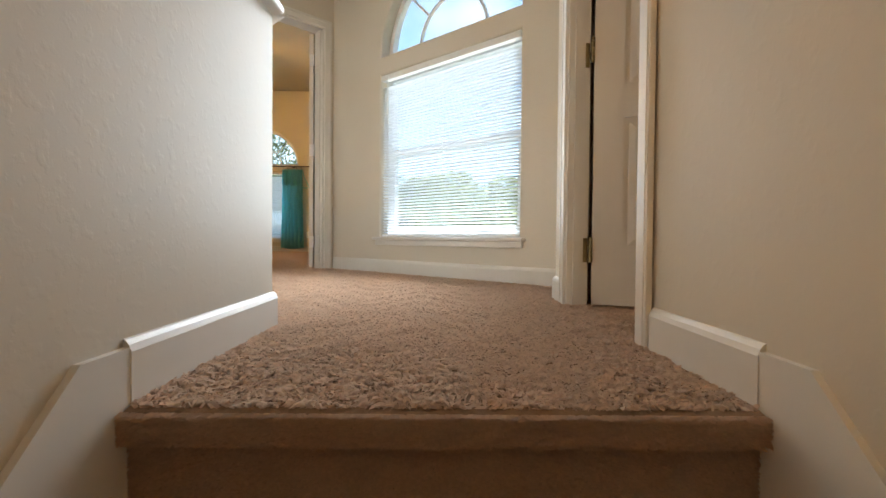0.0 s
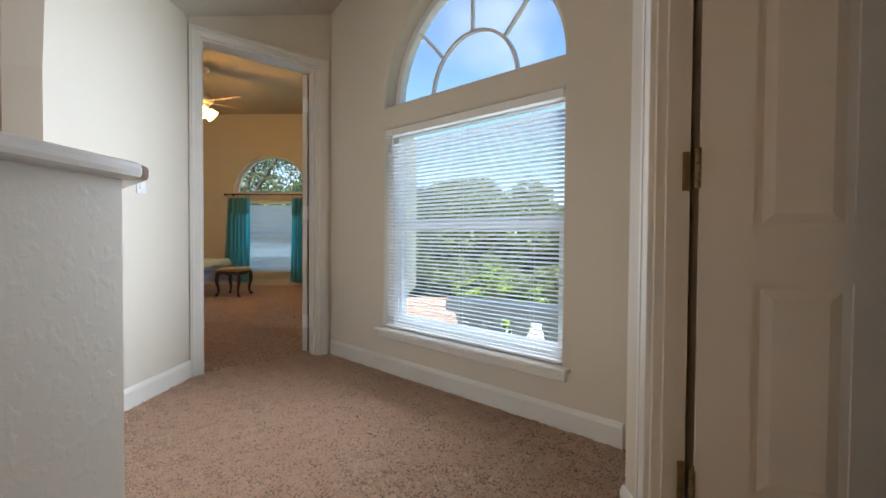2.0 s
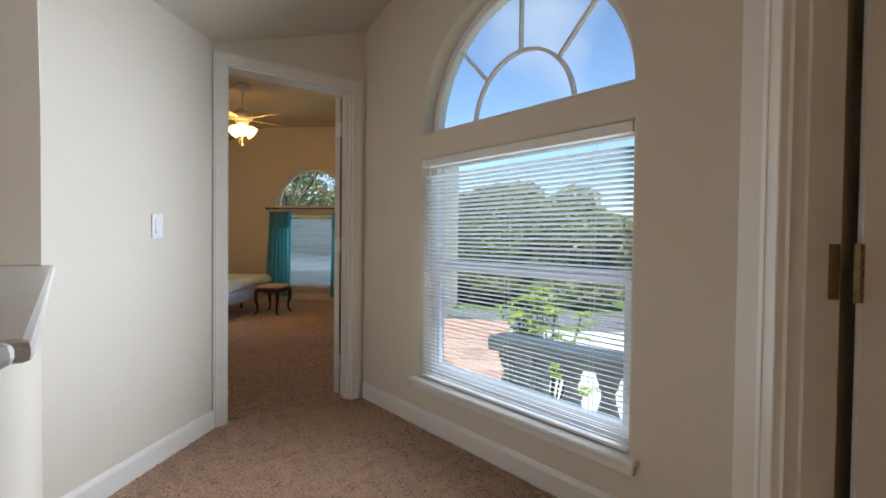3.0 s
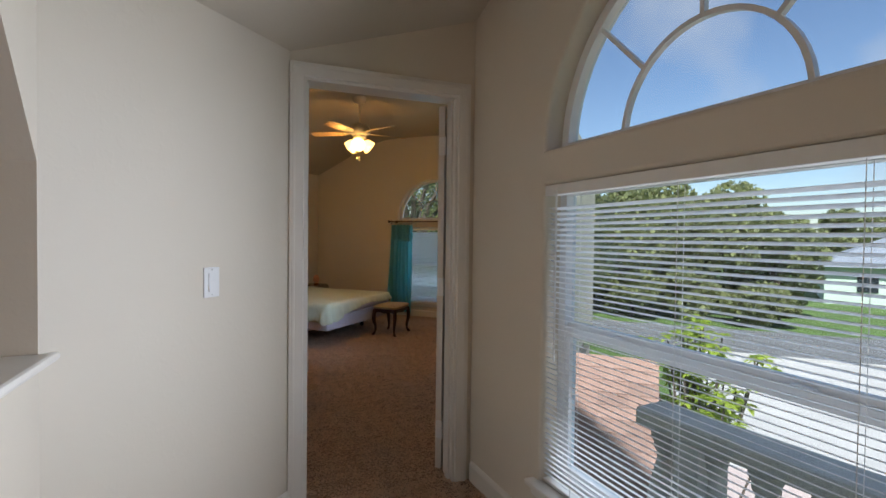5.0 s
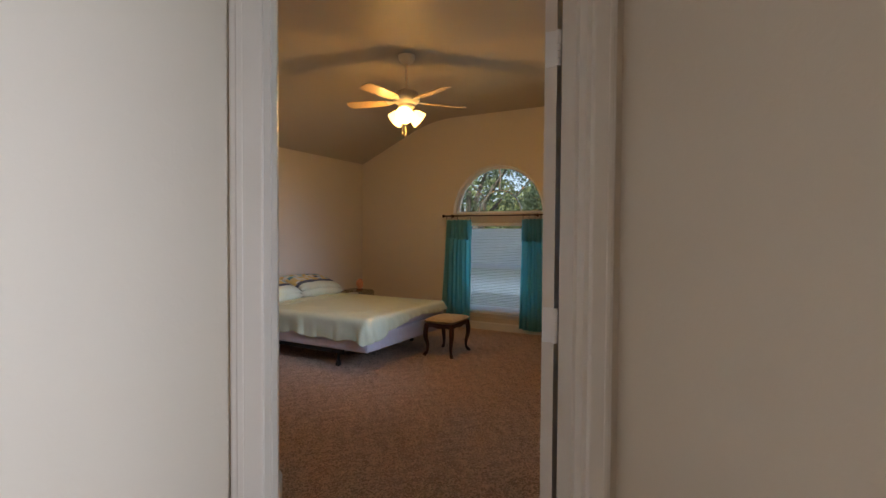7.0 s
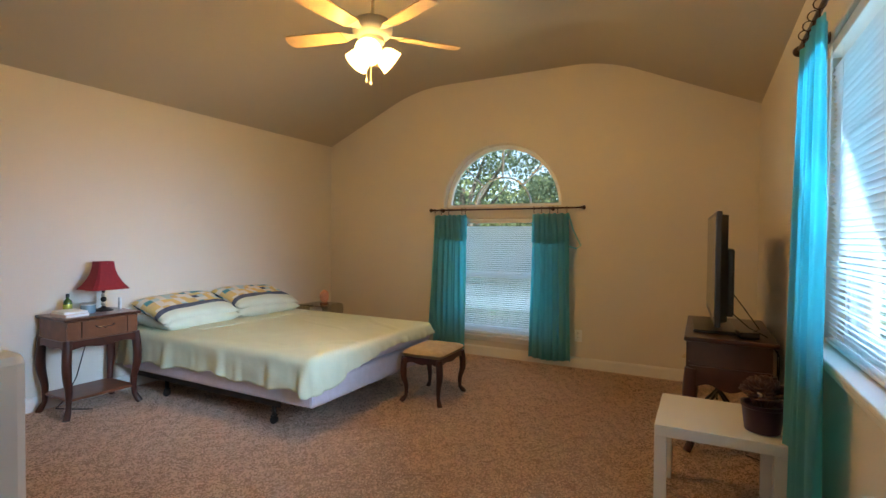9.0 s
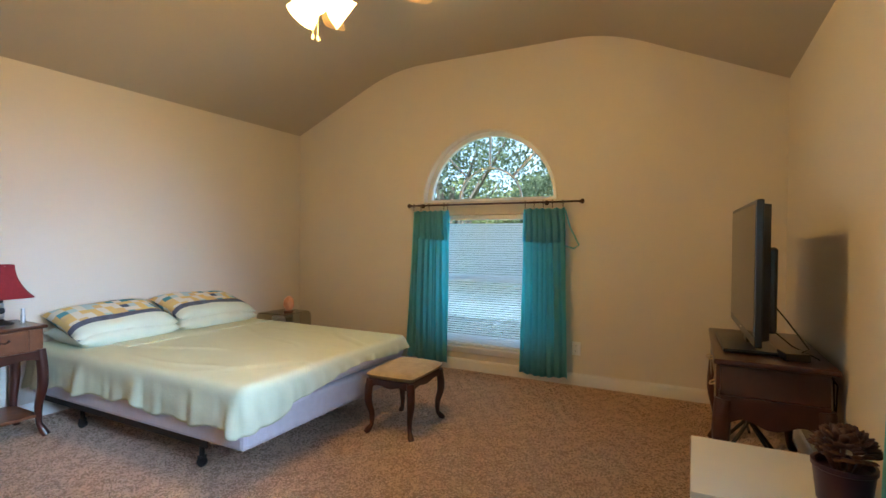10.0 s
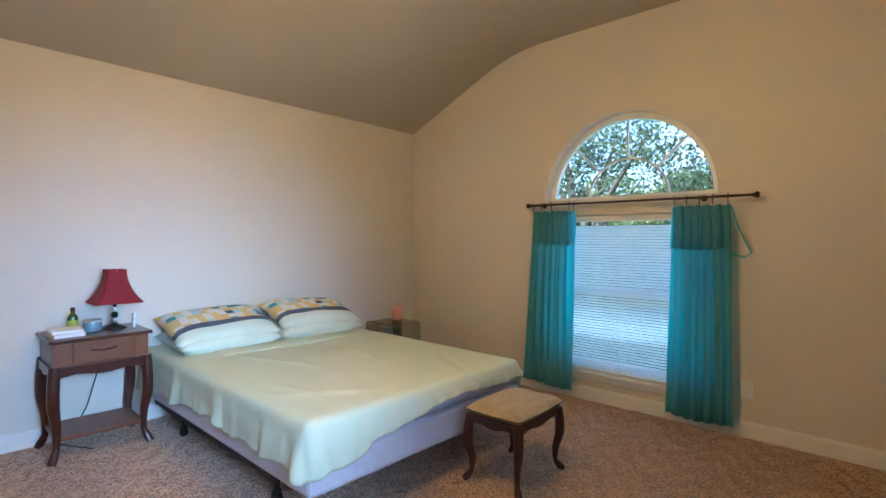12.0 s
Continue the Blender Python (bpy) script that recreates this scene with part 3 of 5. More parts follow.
# ---------- windows ----------
def arched_window(name, m, w0, w1, zs, zt, za, label, arch=True, rail=0.93):
    """Single-hung vinyl window with a sunburst half-round light over it; local y runs outwards."""
    root = thing(name, m, label, "window", kind="structure")
    c, r = (w0 + w1) / 2, (w1 - w0) / 2
    y0, y1 = 0.085, 0.135
    f = 0.042

    def ring(bm, rad, th, ya, yb, n=28):
        vs = []
        for i in range(n + 1):
            a = math.pi * i / n
            ca, sa = math.cos(a), math.sin(a)
            vs.append([bm.verts.new((c + q * ca, y, za + q * sa)) for q, y in ((rad, ya), (rad - th, ya), (rad - th, yb), (rad, yb))])
        for a, b in zip(vs, vs[1:]):
            for k in range(4):
                bm.faces.new((a[k], a[(k + 1) % 4], b[(k + 1) % 4], b[k]))
        bm.faces.new(vs[0])
        bm.faces.new(vs[-1][::-1])
        return bm

    bm = bmesh.new()
    box(bm, w0, w0 + f, y0, y1, zs, zt)
    box(bm, w1 - f, w1, y0, y1, zs, zt)
    box(bm, w0 + f, w1 - f, y0, y1, zs, zs + f)
    box(bm, w0 + f, w1 - f, y0, y1, zt - f, zt)
    part("window_frame", bm, VINYL, root)
    bm = boxed(w0 + f, w1 - f, y0 + 0.002, y1 - 0.01, rail - 0.028, rail + 0.010, bevel=0.004)
    box(bm, w0 + f, w1 - f, y0 + 0.016, y1 - 0.004, rail + 0.010, rail + 0.032, bevel=0.003)
    part("meeting_rail", bm, VINYL, root)
    bm = boxed(w0 + f, w0 + f + 0.03, y0 + 0.004, y1 - 0.012, zs + f, rail - 0.028)
    box(bm, w1 - f - 0.03, w1 - f, y0 + 0.004, y1 - 0.012, zs + f, rail - 0.028)
    box(bm, w0 + f + 0.03, w1 - f - 0.03, y0 + 0.004, y1 - 0.012, zs + f, zs + f + 0.035)
    part("lower_sash", bm, VINYL, root)
    for x in (c - 0.32, c + 0.32):
        part("sash_lock", boxed(x - 0.03, x + 0.03, y0 - 0.008, y0 + 0.012, rail + 0.011, rail + 0.022, bevel=0.004), VINYL, root)
    for za_, zb_, yy in ((zs + f + 0.02, rail - 0.01, y0 + 0.018), (rail + 0.01, zt - f + 0.005, y0 + 0.034)):
        p = part("pane", boxed(w0 + f - 0.004, w1 - f + 0.004, yy, yy + 0.004, za_, zb_), GLASS, root)
        p.visible_shadow = False
    if arch:
        part("arch_frame", ring(bmesh.new(), r, f, y0, y1), VINYL, root)
        part("arch_sill", boxed(c - r + f * 0.2, c + r - f * 0.2, y0 + 0.001, y1 - 0.001, za, za + 0.03), VINYL, root)
        part("arch_muntin", ring(bmesh.new(), 0.322, 0.016, y0 + 0.012, y0 + 0.034, 24), VINYL, root)
        for a in (45, 90, 135):
            ca, sa = math.cos(radians(a)), math.sin(radians(a))
            part("muntin", boxed(0.318, r - f + 0.005, y0 + 0.013, y0 + 0.033, -0.0075, 0.0075, m=pose(c, 0, za, 0, -a, 0)), VINYL, root)
        bm = bmesh.new()
        n = 28
        prism(bm, [(c + (r - f + 0.006) * math.cos(math.pi * i / n), za + (r - f + 0.006) * math.sin(math.pi * i / n)) for i in range(n + 1)], y0 + 0.036, y0 + 0.040)
        part("arch_pane", bm, GLASS, root).visible_shadow = False
    bm = boxed(w0 - 0.05, w1 + 0.05, -0.045, 0.084, zs - 0.022, zs, bevel=0.006)
    box(bm, w0 - 0.035, w1 + 0.035, -0.022, -0.001, zs - 0.062, zs - 0.0225, bevel=0.006)
    part("window_sill", bm, TRIM, root)
    return root


arched_window("window_1", WW, 0.0, 1.30, 0.28, 1.53, 1.675, "white vinyl single-hung window under a sunburst half-round")
arched_window("window_2", FAR, -3.50, -2.19, 0.23, 1.47, 1.60, "white vinyl single-hung window under a sunburst half-round", rail=0.86)
arched_window("window_3", RIGHT, -6.50, -5.05, 0.86, 2.02, 2.0, "white vinyl single-hung window", arch=False, rail=1.42)


def blind(m, w0, w1, z0, z1, y, tilt, label):
    """Horizontal slat blind with head rail, slats, bottom rail, ladder cords and a wand."""
    root = thing("window_blind", m, label, "blind")
    part("head_rail", boxed(w0 + 0.004, w1 - 0.004, y - 0.028, y + 0.02, z1 - 0.045, z1 - 0.003, bevel=0.003), BLIND, root)
    part("bottom_rail", boxed(w0 + 0.006, w1 - 0.006, y - 0.016, y + 0.016, z0 + 0.004, z0 + 0.018, bevel=0.003), BLIND, root)
    pitch = 0.0215
    n = int((z1 - 0.06 - z0 - 0.03) / pitch)
    bm = bmesh.new()
    prof = [(-0.0128, -0.0014), (-0.0064, 0.0006), (0, 0.0012), (0.0064, 0.0006), (0.0128, -0.0014)]
    outline = prof + [(a, b - 0.0008) for a, b in prof[::-1]]
    va = [bm.verts.new((w0 + 0.008, a, b)) for a, b in outline]
    vb = [bm.verts.new((w1 - 0.008, a, b)) for a, b in outline]
    k = len(outline)
    for i in range(k):
        bm.faces.new((va[i], va[(i + 1) % k], vb[(i + 1) % k], vb[i]))
    bm.faces.new(va[::-1])
    bm.faces.new(vb)
    first = part("slat", bm, SLAT, root)
    first.matrix_basis = pose(0, y, z0 + 0.034, tilt)
    for i in range(1, n):
        s = new("slat", first.data)
        s.parent = root
        s.matrix_basis = pose(0, y, z0 + 0.034 + i * pitch, tilt + random.uniform(-1.5, 1.5), 0, random.uniform(-0.05, 0.05))
    for x in (w0 + 0.18, (w0 + w1) / 2, w1 - 0.18):
        bm = bmesh.new()
        for dy in (-0.0145, 0.0145):
            tube(bm, [(x, y + dy, z0 + 0.01), (x, y + dy, z1 - 0.04)], 0.0011, 5)
        part("ladder_cord", bm, BLIND, root)
    bm = bmesh.new()
    tube(bm, [(w0 + 0.09, y - 0.034, z1 - 0.02), (w0 + 0.09, y - 0.034, z1 - 0.72)], 0.004, 6)
    part("wand", bm, BLIND, root, "clear grey tilt wand")
    return root


blind(WW, 0.0, 1.30, 0.28, 1.53, 0.03, -22, "white slatted blind with open slats in the hall window")
blind(FAR, -3.50, -2.19, 0.23, 1.47, 0.04, -46, "white slatted blind half closed behind teal curtains")
blind(RIGHT, -6.50, -5.05, 0.86, 2.02, 0.04, -46, "white slatted blind beside a teal curtain")

# ---------- stairs ----------
stair = thing("stair", pose(0, 0, 0), "carpeted stair flight rising to the landing", "stairs", kind="structure")
bm = bmesh.new()
prof = [(0.63, 0.0), (0.61, -0.0005), (0.582, -0.006), (0.570, -0.020), (0.574, -0.036), (0.600, -0.048), (0.608, -0.185), (0.63, -0.185)]
prism(bm, prof, -0.075, 0.975, SIDE)
smooth(part("nosing", bm, CARPET, stair), 60)
for i in range(1, 14):
    yb, zb = 0.60 - 0.265 * (i - 1), -0.185 * i
    bm = boxed(-0.074, 0.974, yb - 0.295, yb + 0.008, zb - 0.19, zb, bevel=0.014)
    part("tread", bm, CARPET, stair)


# ---------- switches and outlets ----------
def switch_plate(m, label, rocker=True):
    root = thing("light_switch" if rocker else "wall_outlet", m, label, "switch" if rocker else "outlet")
    part("plate", boxed(-0.036, 0.036, -0.006, 0, -0.058, 0.058, bevel=0.003), PLATE, root)
    if rocker:
        bm = bmesh.new()
        prism(bm, [(-0.0345, -0.006), (0.0345, -0.006), (0.0345, -0.010), (0.0, -0.0085), (-0.0345, -0.013)], -0.017, 0.017, Matrix(((0, 1, 0, 0), (0, 0, 1, 0), (1, 0, 0, 0), (0, 0, 0, 1))))
        part("rocker", bm, PLATE, root)
    else:
        for z in (-0.022, 0.022):
            part("socket", boxed(-0.016, 0.016, -0.008, -0.005, z - 0.014, z + 0.014, bevel=0.004), PLATE, root)
            for x in (-0.006, 0.006):
                part("slot", boxed(x - 0.0012, x + 0.0012, -0.0085, -0.0078, z - 0.004, z + 0.006), DARKSLOT, root)
    for z in (-0.048, 0.048) if rocker else (0,):
        bm = bmesh.new()
        lathe(bm, [(0.003, 0), (0.0028, 0.0012), (0, 0.0014)], 8, pose(0, -0.006, z, 90))
        part("screw", bm, SILVER, root)
    return root


switch_plate(pose(-1.17, 2.983, 1.125, 0, 0, 90), "white rocker light switch on the cream hall wall")
switch_plate(pose(-2.00, Y_F, 0.315), "white double wall outlet above the baseboard", rocker=False)
switch_plate(ENTRY @ pose(0.62, 0, 1.15), "white rocker light switch inside the bedroom")

# ---------- bedroom things ----------
def cabriole(h, dx, dy, knee=0.03, ankle=0.012):
    """A curved leg from z = h to the floor that swells outwards to (dx, dy) at the knee and foot."""
    pts, rad = [], []
    for i in range(15):
        f = i / 14
        z = h * (1 - f)
        out = 0.010 * math.sin(math.pi * min(f * 1.6, 1)) - 0.008 * math.sin(math.pi * max(0, (f - 0.45) / 0.55)) + (0.022 * max(0, (f - 0.86) / 0.14))
        pts.append((dx * out, dy * out, max(z, 0.004)))
        r = knee * (1 - f) ** 1.2 + ankle
        if f > 0.9:
            r = ankle + 0.008
        rad.append(min(r, knee))
    return tube(bmesh.new(), pts, rad, 10)


def scalloped(x0, x1, z0, z1, y0, y1, waves=3, m=None):
    """An apron board with a shaped lower edge."""
    n = 24
    low = [(x0 + (x1 - x0) * i / n, z0 + (z1 - z0) * 0.35 * (0.5 - 0.5 * math.cos(2 * math.pi * waves * i / n)) * (0.4 + 0.6 * abs(2 * i / n - 1))) for i in range(n + 1)]
    return prism(bmesh.new(), low + [(x1, z1), (x0, z1)], y0, y1, m)


def cushion(sx, sy, h, n=18):
    """A soft padded block, centred, from z = 0."""
    bm = bmesh.new()
    grid = {}
    for side in (0, 1):
        for i in range(n + 1):
            for j in range(n + 1):
                u, v = 2 * i / n - 1, 2 * j / n - 1
                e = (1 - abs(u) ** 5) * (1 - abs(v) ** 5)
                z = h * 0.5 + (h * 0.5 * e ** 0.35 if side else -h * 0.5 * min(1, e * 6))
                k = 1 - 0.04 * (u * u * v * v)
                grid[side, i, j] = bm.verts.new((sx / 2 * u * k, sy / 2 * v * k, z))
    for side in (0, 1):
        for i in range(n):
            for j in range(n):
                bm.faces.new((grid[side, i, j], grid[side, i + 1, j], grid[side, i + 1, j + 1], grid[side, i, j + 1]))
    bmesh.ops.remove_doubles(bm, verts=bm.verts, dist=1e-4)
    return bm


# stool
stool = thing("stool", pose(-2.81, 7.462, 0, 0, 0, 2.0), "dark cherry stool with cabriole legs and a tan padded seat", "stool")
sw, sd = 0.145, 0.205
for sx in (-1, 1):
    for sy in (-1, 1):
        leg = smooth(part("leg", cabriole(0.345, sx, sy, 0.026, 0.011), WOOD, stool), 60)
        leg.matrix_basis = pose(sx * sw, sy * sd, 0)
part("apron", scalloped(-sw, sw, 0.30, 0.352, -sd - 0.012, -sd + 0.008, 2), WOOD, stool)
part("apron", scalloped(-sw, sw, 0.30, 0.352, sd - 0.008, sd + 0.012, 2), WOOD, stool)
for sx in (-1, 1):
    part("apron", scalloped(-sd, sd, 0.30, 0.352, -0.010, 0.010, 2, pose(sx * (sw + 0.002), 0, 0, 0, 0, 90)), WOOD, stool)
s = smooth(part("seat", cushion(0.345, 0.47, 0.055), SEAT, stool, "tan padded seat"), 60)
s.matrix_basis = pose(0, 0, 0.352)

# bed
BX0, BX1, BY0, BY1 = -5.08, -3.05, 6.345, 7.865
bed = thing("bed", pose(0, 0, 0), "low bed with a lavender box spring and black steel frame", "bed")
part("box_spring", boxed(BX0, BX1, BY0, BY1, 0.190, 0.355, bevel=0.022), BOXFAB, bed)
bm = boxed(BX0 + 0.004, BX1 - 0.006, BY0 + 0.004, BY1 - 0.004, 0.355, 0.498, bevel=0.04)
part("mattress", bm, BOXFAB, bed)
for y in (BY0 + 0.03, BY1 - 0.06):
    bm = boxed(BX0 + 0.1, BX1 - 0.30, y, y + 0.03, 0.183, 0.190)
    box(bm, BX0 + 0.1, BX1 - 0.30, y, y + 0.004, 0.145, 0.183)
    part("side_rail", bm, BLACKMET, bed)
for x in (BX0 + 0.45, BX1 - 0.42):
    part("cross_rail", boxed(x - 0.015, x + 0.015, BY0 + 0.035, BY1 - 0.035, 0.15, 0.182), BLACKMET, bed)
    for y in (BY0 + 0.09, BY1 - 0.09):
        bm = bmesh.new()
        tube(bm, [(x, y, 0.15), (x, y, 0.055)], 0.014, 10)
        lg = part("leg", bm, BLACKMET, bed)
        bm = bmesh.new()
        lathe(bm, [(0.010, -0.014), (0.026, -0.012), (0.028, 0), (0.026, 0.012), (0.010, 0.014)], 16, pose(x, y, 0.028, 90, 0, 20))
        box(bm, x - 0.012, x + 0.012, y - 0.02, y + 0.02, 0.05, 0.062)
        part("caster", bm, BLACKPL, lg)


def crease(x, y):
    """Thin pulled wrinkles across the sheet's top."""
    h = 0.0
    for ox, oy, ang, ln, wd, ht in ((-4.2, 6.75, 12, 0.5, 0.018, 0.010), (-3.9, 7.3, -20, 0.45, 0.016, 0.008), (-3.35, 6.6, 48, 0.32, 0.016, 0.012), (-3.22, 6.75, 30, 0.3, 0.014, 0.010), (-3.3, 7.5, -38, 0.35, 0.016, 0.010), (-4.45, 7.1, 85, 0.6, 0.02, 0.010), (-3.7, 6.5, 5, 0.5, 0.02, 0.008), (-4.3, 7.6, -8, 0.5, 0.02, 0.008)):
        a = radians(ang)
        u = (x - ox) * math.cos(a) + (y - oy) * math.sin(a)
        v = -(x - ox) * math.sin(a) + (y - oy) * math.cos(a) + 0.03 * math.sin(u * 7 + ox)
        h += ht * math.exp(-(v / wd) ** 2 - (u / ln) ** 4)
    return h


def fitted_sheet():
    """A loose sheet over the mattress: flat top, rounded edges and hanging folds with an uneven hem."""
    bm = bmesh.new()
    x0, x1, y0, y1, zt = BX0 - 0.0, BX1 + 0.008, BY0 - 0.010, BY1 + 0.010, 0.512
    rc = 0.055
    per = []
    # open path: head near side, along the near side, round the foot, to the head on the far side
    n1, nc, n2 = 110, 8, 84
    for i in range(n1):
        per.append((x0 + (x1 - rc - x0) * i / n1, y0, 0, -1))
    for i in range(nc):
        a = math.pi / 2 * i / nc
        per.append((x1 - rc + rc * math.sin(a), y0 + rc - rc * math.cos(a), math.sin(a), -math.cos(a)))
    for i in range(n2):
        per.append((x1, y0 + rc + (y1 - y0 - 2 * rc) * i / n2, 1, 0))
    for i in range(nc):
        a = math.pi / 2 * i / nc
        per.append((x1 - rc + rc * math.cos(a), y1 - rc + rc * math.sin(a), math.cos(a), math.sin(a)))
    for i in range(n1 + 1):
        per.append((x1 - rc - (x1 - rc - x0) * i / n1, y1, 0, 1))
    rows = []
    m_in, m_down = 36, 16
    cx = lambda p: Vector((min(p[0], x1 - 0.5), (y0 + y1) / 2))
    L = 0.0
    last = None
    for p in per:
        if last is not None:
            L += math.hypot(p[0] - last[0], p[1] - last[1])
        last = p
        x, y, nx, ny = p
        foot = nx > 0.5
        head = max(0.0, 1 - (x - x0) / 0.55) if ny < -0.5 else 0.0
        hem = 0.292 + 0.012 * math.sin(L * 7.3) + 0.014 * math.sin(L * 17 + 1) - 0.075 * head
        if foot:
            v = (y - y0) / (y1 - y0)
            hem = 0.315 + 0.012 * math.sin(L * 9.0) + 0.105 * min(1, max(0, (v - 0.14) / 0.30)) - 0.035 * math.exp(-((v - 0.13) / 0.05) ** 2)
        corner = math.exp(-((x - x1) ** 2 + (y - y0) ** 2) / 0.03)
        hem -= 0.035 * corner
        fold = (0.010 * math.sin(L * 23) + 0.008 * math.sin(L * 41 + 2) + 0.010 * math.sin(L * 11.0 + 0.5)) + 0.018 * head * math.sin(L * 60)
        fold += 0.012 * corner * math.sin(L * 55)
        row = []
        for k in range(m_down + 1):
            f = k / m_down
            if k <= 3:
                a = math.pi / 2 * k / 3
                off, z = -0.045 + 0.045 * math.sin(a), zt - 0.045 + 0.045 * math.cos(a)
            else:
                g = (k - 3) / (m_down - 3)
                z = zt - 0.045 + (hem - zt + 0.045) * g
                off = (0.006 + abs(fold) * 0.9 + fold * 0.4) * g ** 0.8 + 0.008 * math.sin(L * 6 + z * 30) * g * (1 - g)
            z += 0.004 * noise.noise(Vector((x * 5, y * 5, z * 9)))
            if k > 3:
                off += 0.012 * g * noise.noise(Vector((L * 7, z * 6 + L * 3, 2.5))) + 0.007 * corner * g * math.sin(L * 70 + z * 25)
            row.append(bm.verts.new((x + nx * off, y + ny * off, z)))
        rows.append((row, p))
    for (a, _), (b, _) in zip(rows, rows[1:]):
        for k in range(m_down):
            bm.faces.new((a[k], a[k + 1], b[k + 1], b[k]))
    # the top: rings that shrink towards the middle line
    prev = [r[0] for r, _ in rows]
    mid = (y0 + y1) / 2
    xin = x1 - 0.76
    for k in range(1, m_in + 1):
        f = k / m_in
        cur = []
        for r, p in rows:
            v = r[0].co
            tx = min(v.x, xin)
            px, py = v.x + (tx - v.x) * f, v.y + (mid - v.y) * f
            cur.append(bm.verts.new((px, py, zt + 0.008 * noise.noise(Vector((px * 2.2, py * 2.2, 1))) * min(1, 3 * f) + crease(px, py))))
        for i in range(len(cur) - 1):
            try:
                bm.faces.new((prev[i], prev[i + 1], cur[i + 1], cur[i]))
            except ValueError:
                pass
        prev = cur
    bmesh.ops.remove_doubles(bm, verts=bm.verts, dist=5e-4)
    return bm


sheet = smooth(part("bed_sheet", fitted_sheet(), SHEET), 80)
tagged(sheet, "rumpled pale green cotton sheet hanging over the bed", "sheet")
sol = sheet.modifiers.new("thick", "SOLIDIFY")
sol.thickness, sol.offset = 0.003, 1


def pillow_mesh(sx, sy, h, seed):
    n = 22
    bm = bmesh.new()
    g = {}
    for side in (-1, 1):
        for i in range(n + 1):
            for j in range(n + 1):
                u, v = 2 * i / n - 1, 2 * j / n - 1
                e = max(0.0, (1 - u ** 4) * (1 - v ** 4))
                pinch = 1 - 0.06 * (1 - abs(u)) * abs(v) ** 6 - 0.06 * (1 - abs(v)) * abs(u) ** 6
                z = side * h / 2 * e ** 0.55 + 0.010 * e * noise.noise(Vector((u * 2.5 + seed, v * 2.5, side)))
                g[side, i, j] = bm.verts.new((sx / 2 * u * pinch, sy / 2 * v * pinch, z))
    for side in (-1, 1):
        for i in range(n):
            for j in range(n):
                bm.faces.new((g[side, i, j], g[side, i + 1, j], g[side, i + 1, j + 1], g[side, i, j + 1]))
    bmesh.ops.remove_doubles(bm, verts=bm.verts, dist=1e-4)
    return bm


def band(bm_src, x0, x1, lift=0.003):
    """The strip of a pillow's upper face with local x in x0..x1, lifted off it."""
    bm = bm_src.copy()
    bmesh.ops.bisect_plane(bm, geom=bm.verts[:] + bm.edges[:] + bm.faces[:], plane_co=(x0, 0, 0), plane_no=(1, 0, 0), clear_inner=True)
    bmesh.ops.bisect_plane(bm, geom=bm.verts[:] + bm.edges[:] + bm.faces[:], plane_co=(x1, 0, 0), plane_no=(1, 0, 0), clear_outer=True)
    for v in bm.verts:
        v.co.z *= 1.0 + lift / 0.06
    return bm


def pillow(m, patch, seed, label):
    src = pillow_mesh(0.46, 0.70, 0.155, seed)
    root = thing("pillow", m, label, "pillow")
    if patch:
        b1, b2 = band(src, 0.085, 0.140), band(src, 0.140, 0.232)
    smooth(part("cover", src, PATCH if patch else MINT, root), 80)
    if patch:
        smooth(part("navy_band", b1, NAVY, root, "navy striped border"), 80)
        smooth(part("border", b2, MINT, root, "pale mint border"), 80)
    return root


pillow(pose(-4.80, 6.74, 0.572, 0, 4, 2), False, 1, "pale mint pillow lying flat on the bed")
pillow(pose(-4.81, 6.73, 0.655, 2, 17, 1), True, 2, "patchwork pillow with yellow, teal and navy squares")
pillow(pose(-4.80, 7.46, 0.575, 0, 5, -2), False, 3, "pale mint pillow lying flat on the bed")
pillow(pose(-4.82, 7.47, 0.665, -2, 16, -3), True, 4, "patchwork pillow with yellow, teal and navy squares")
tagged(smooth(part("folded_sheet_edge", boxed(-4.62, -4.42, 6.60, 7.80, 0.513, 0.524, bevel=0.005), SHEET), 60), "turned-back edge of the pale green top sheet", "sheet")


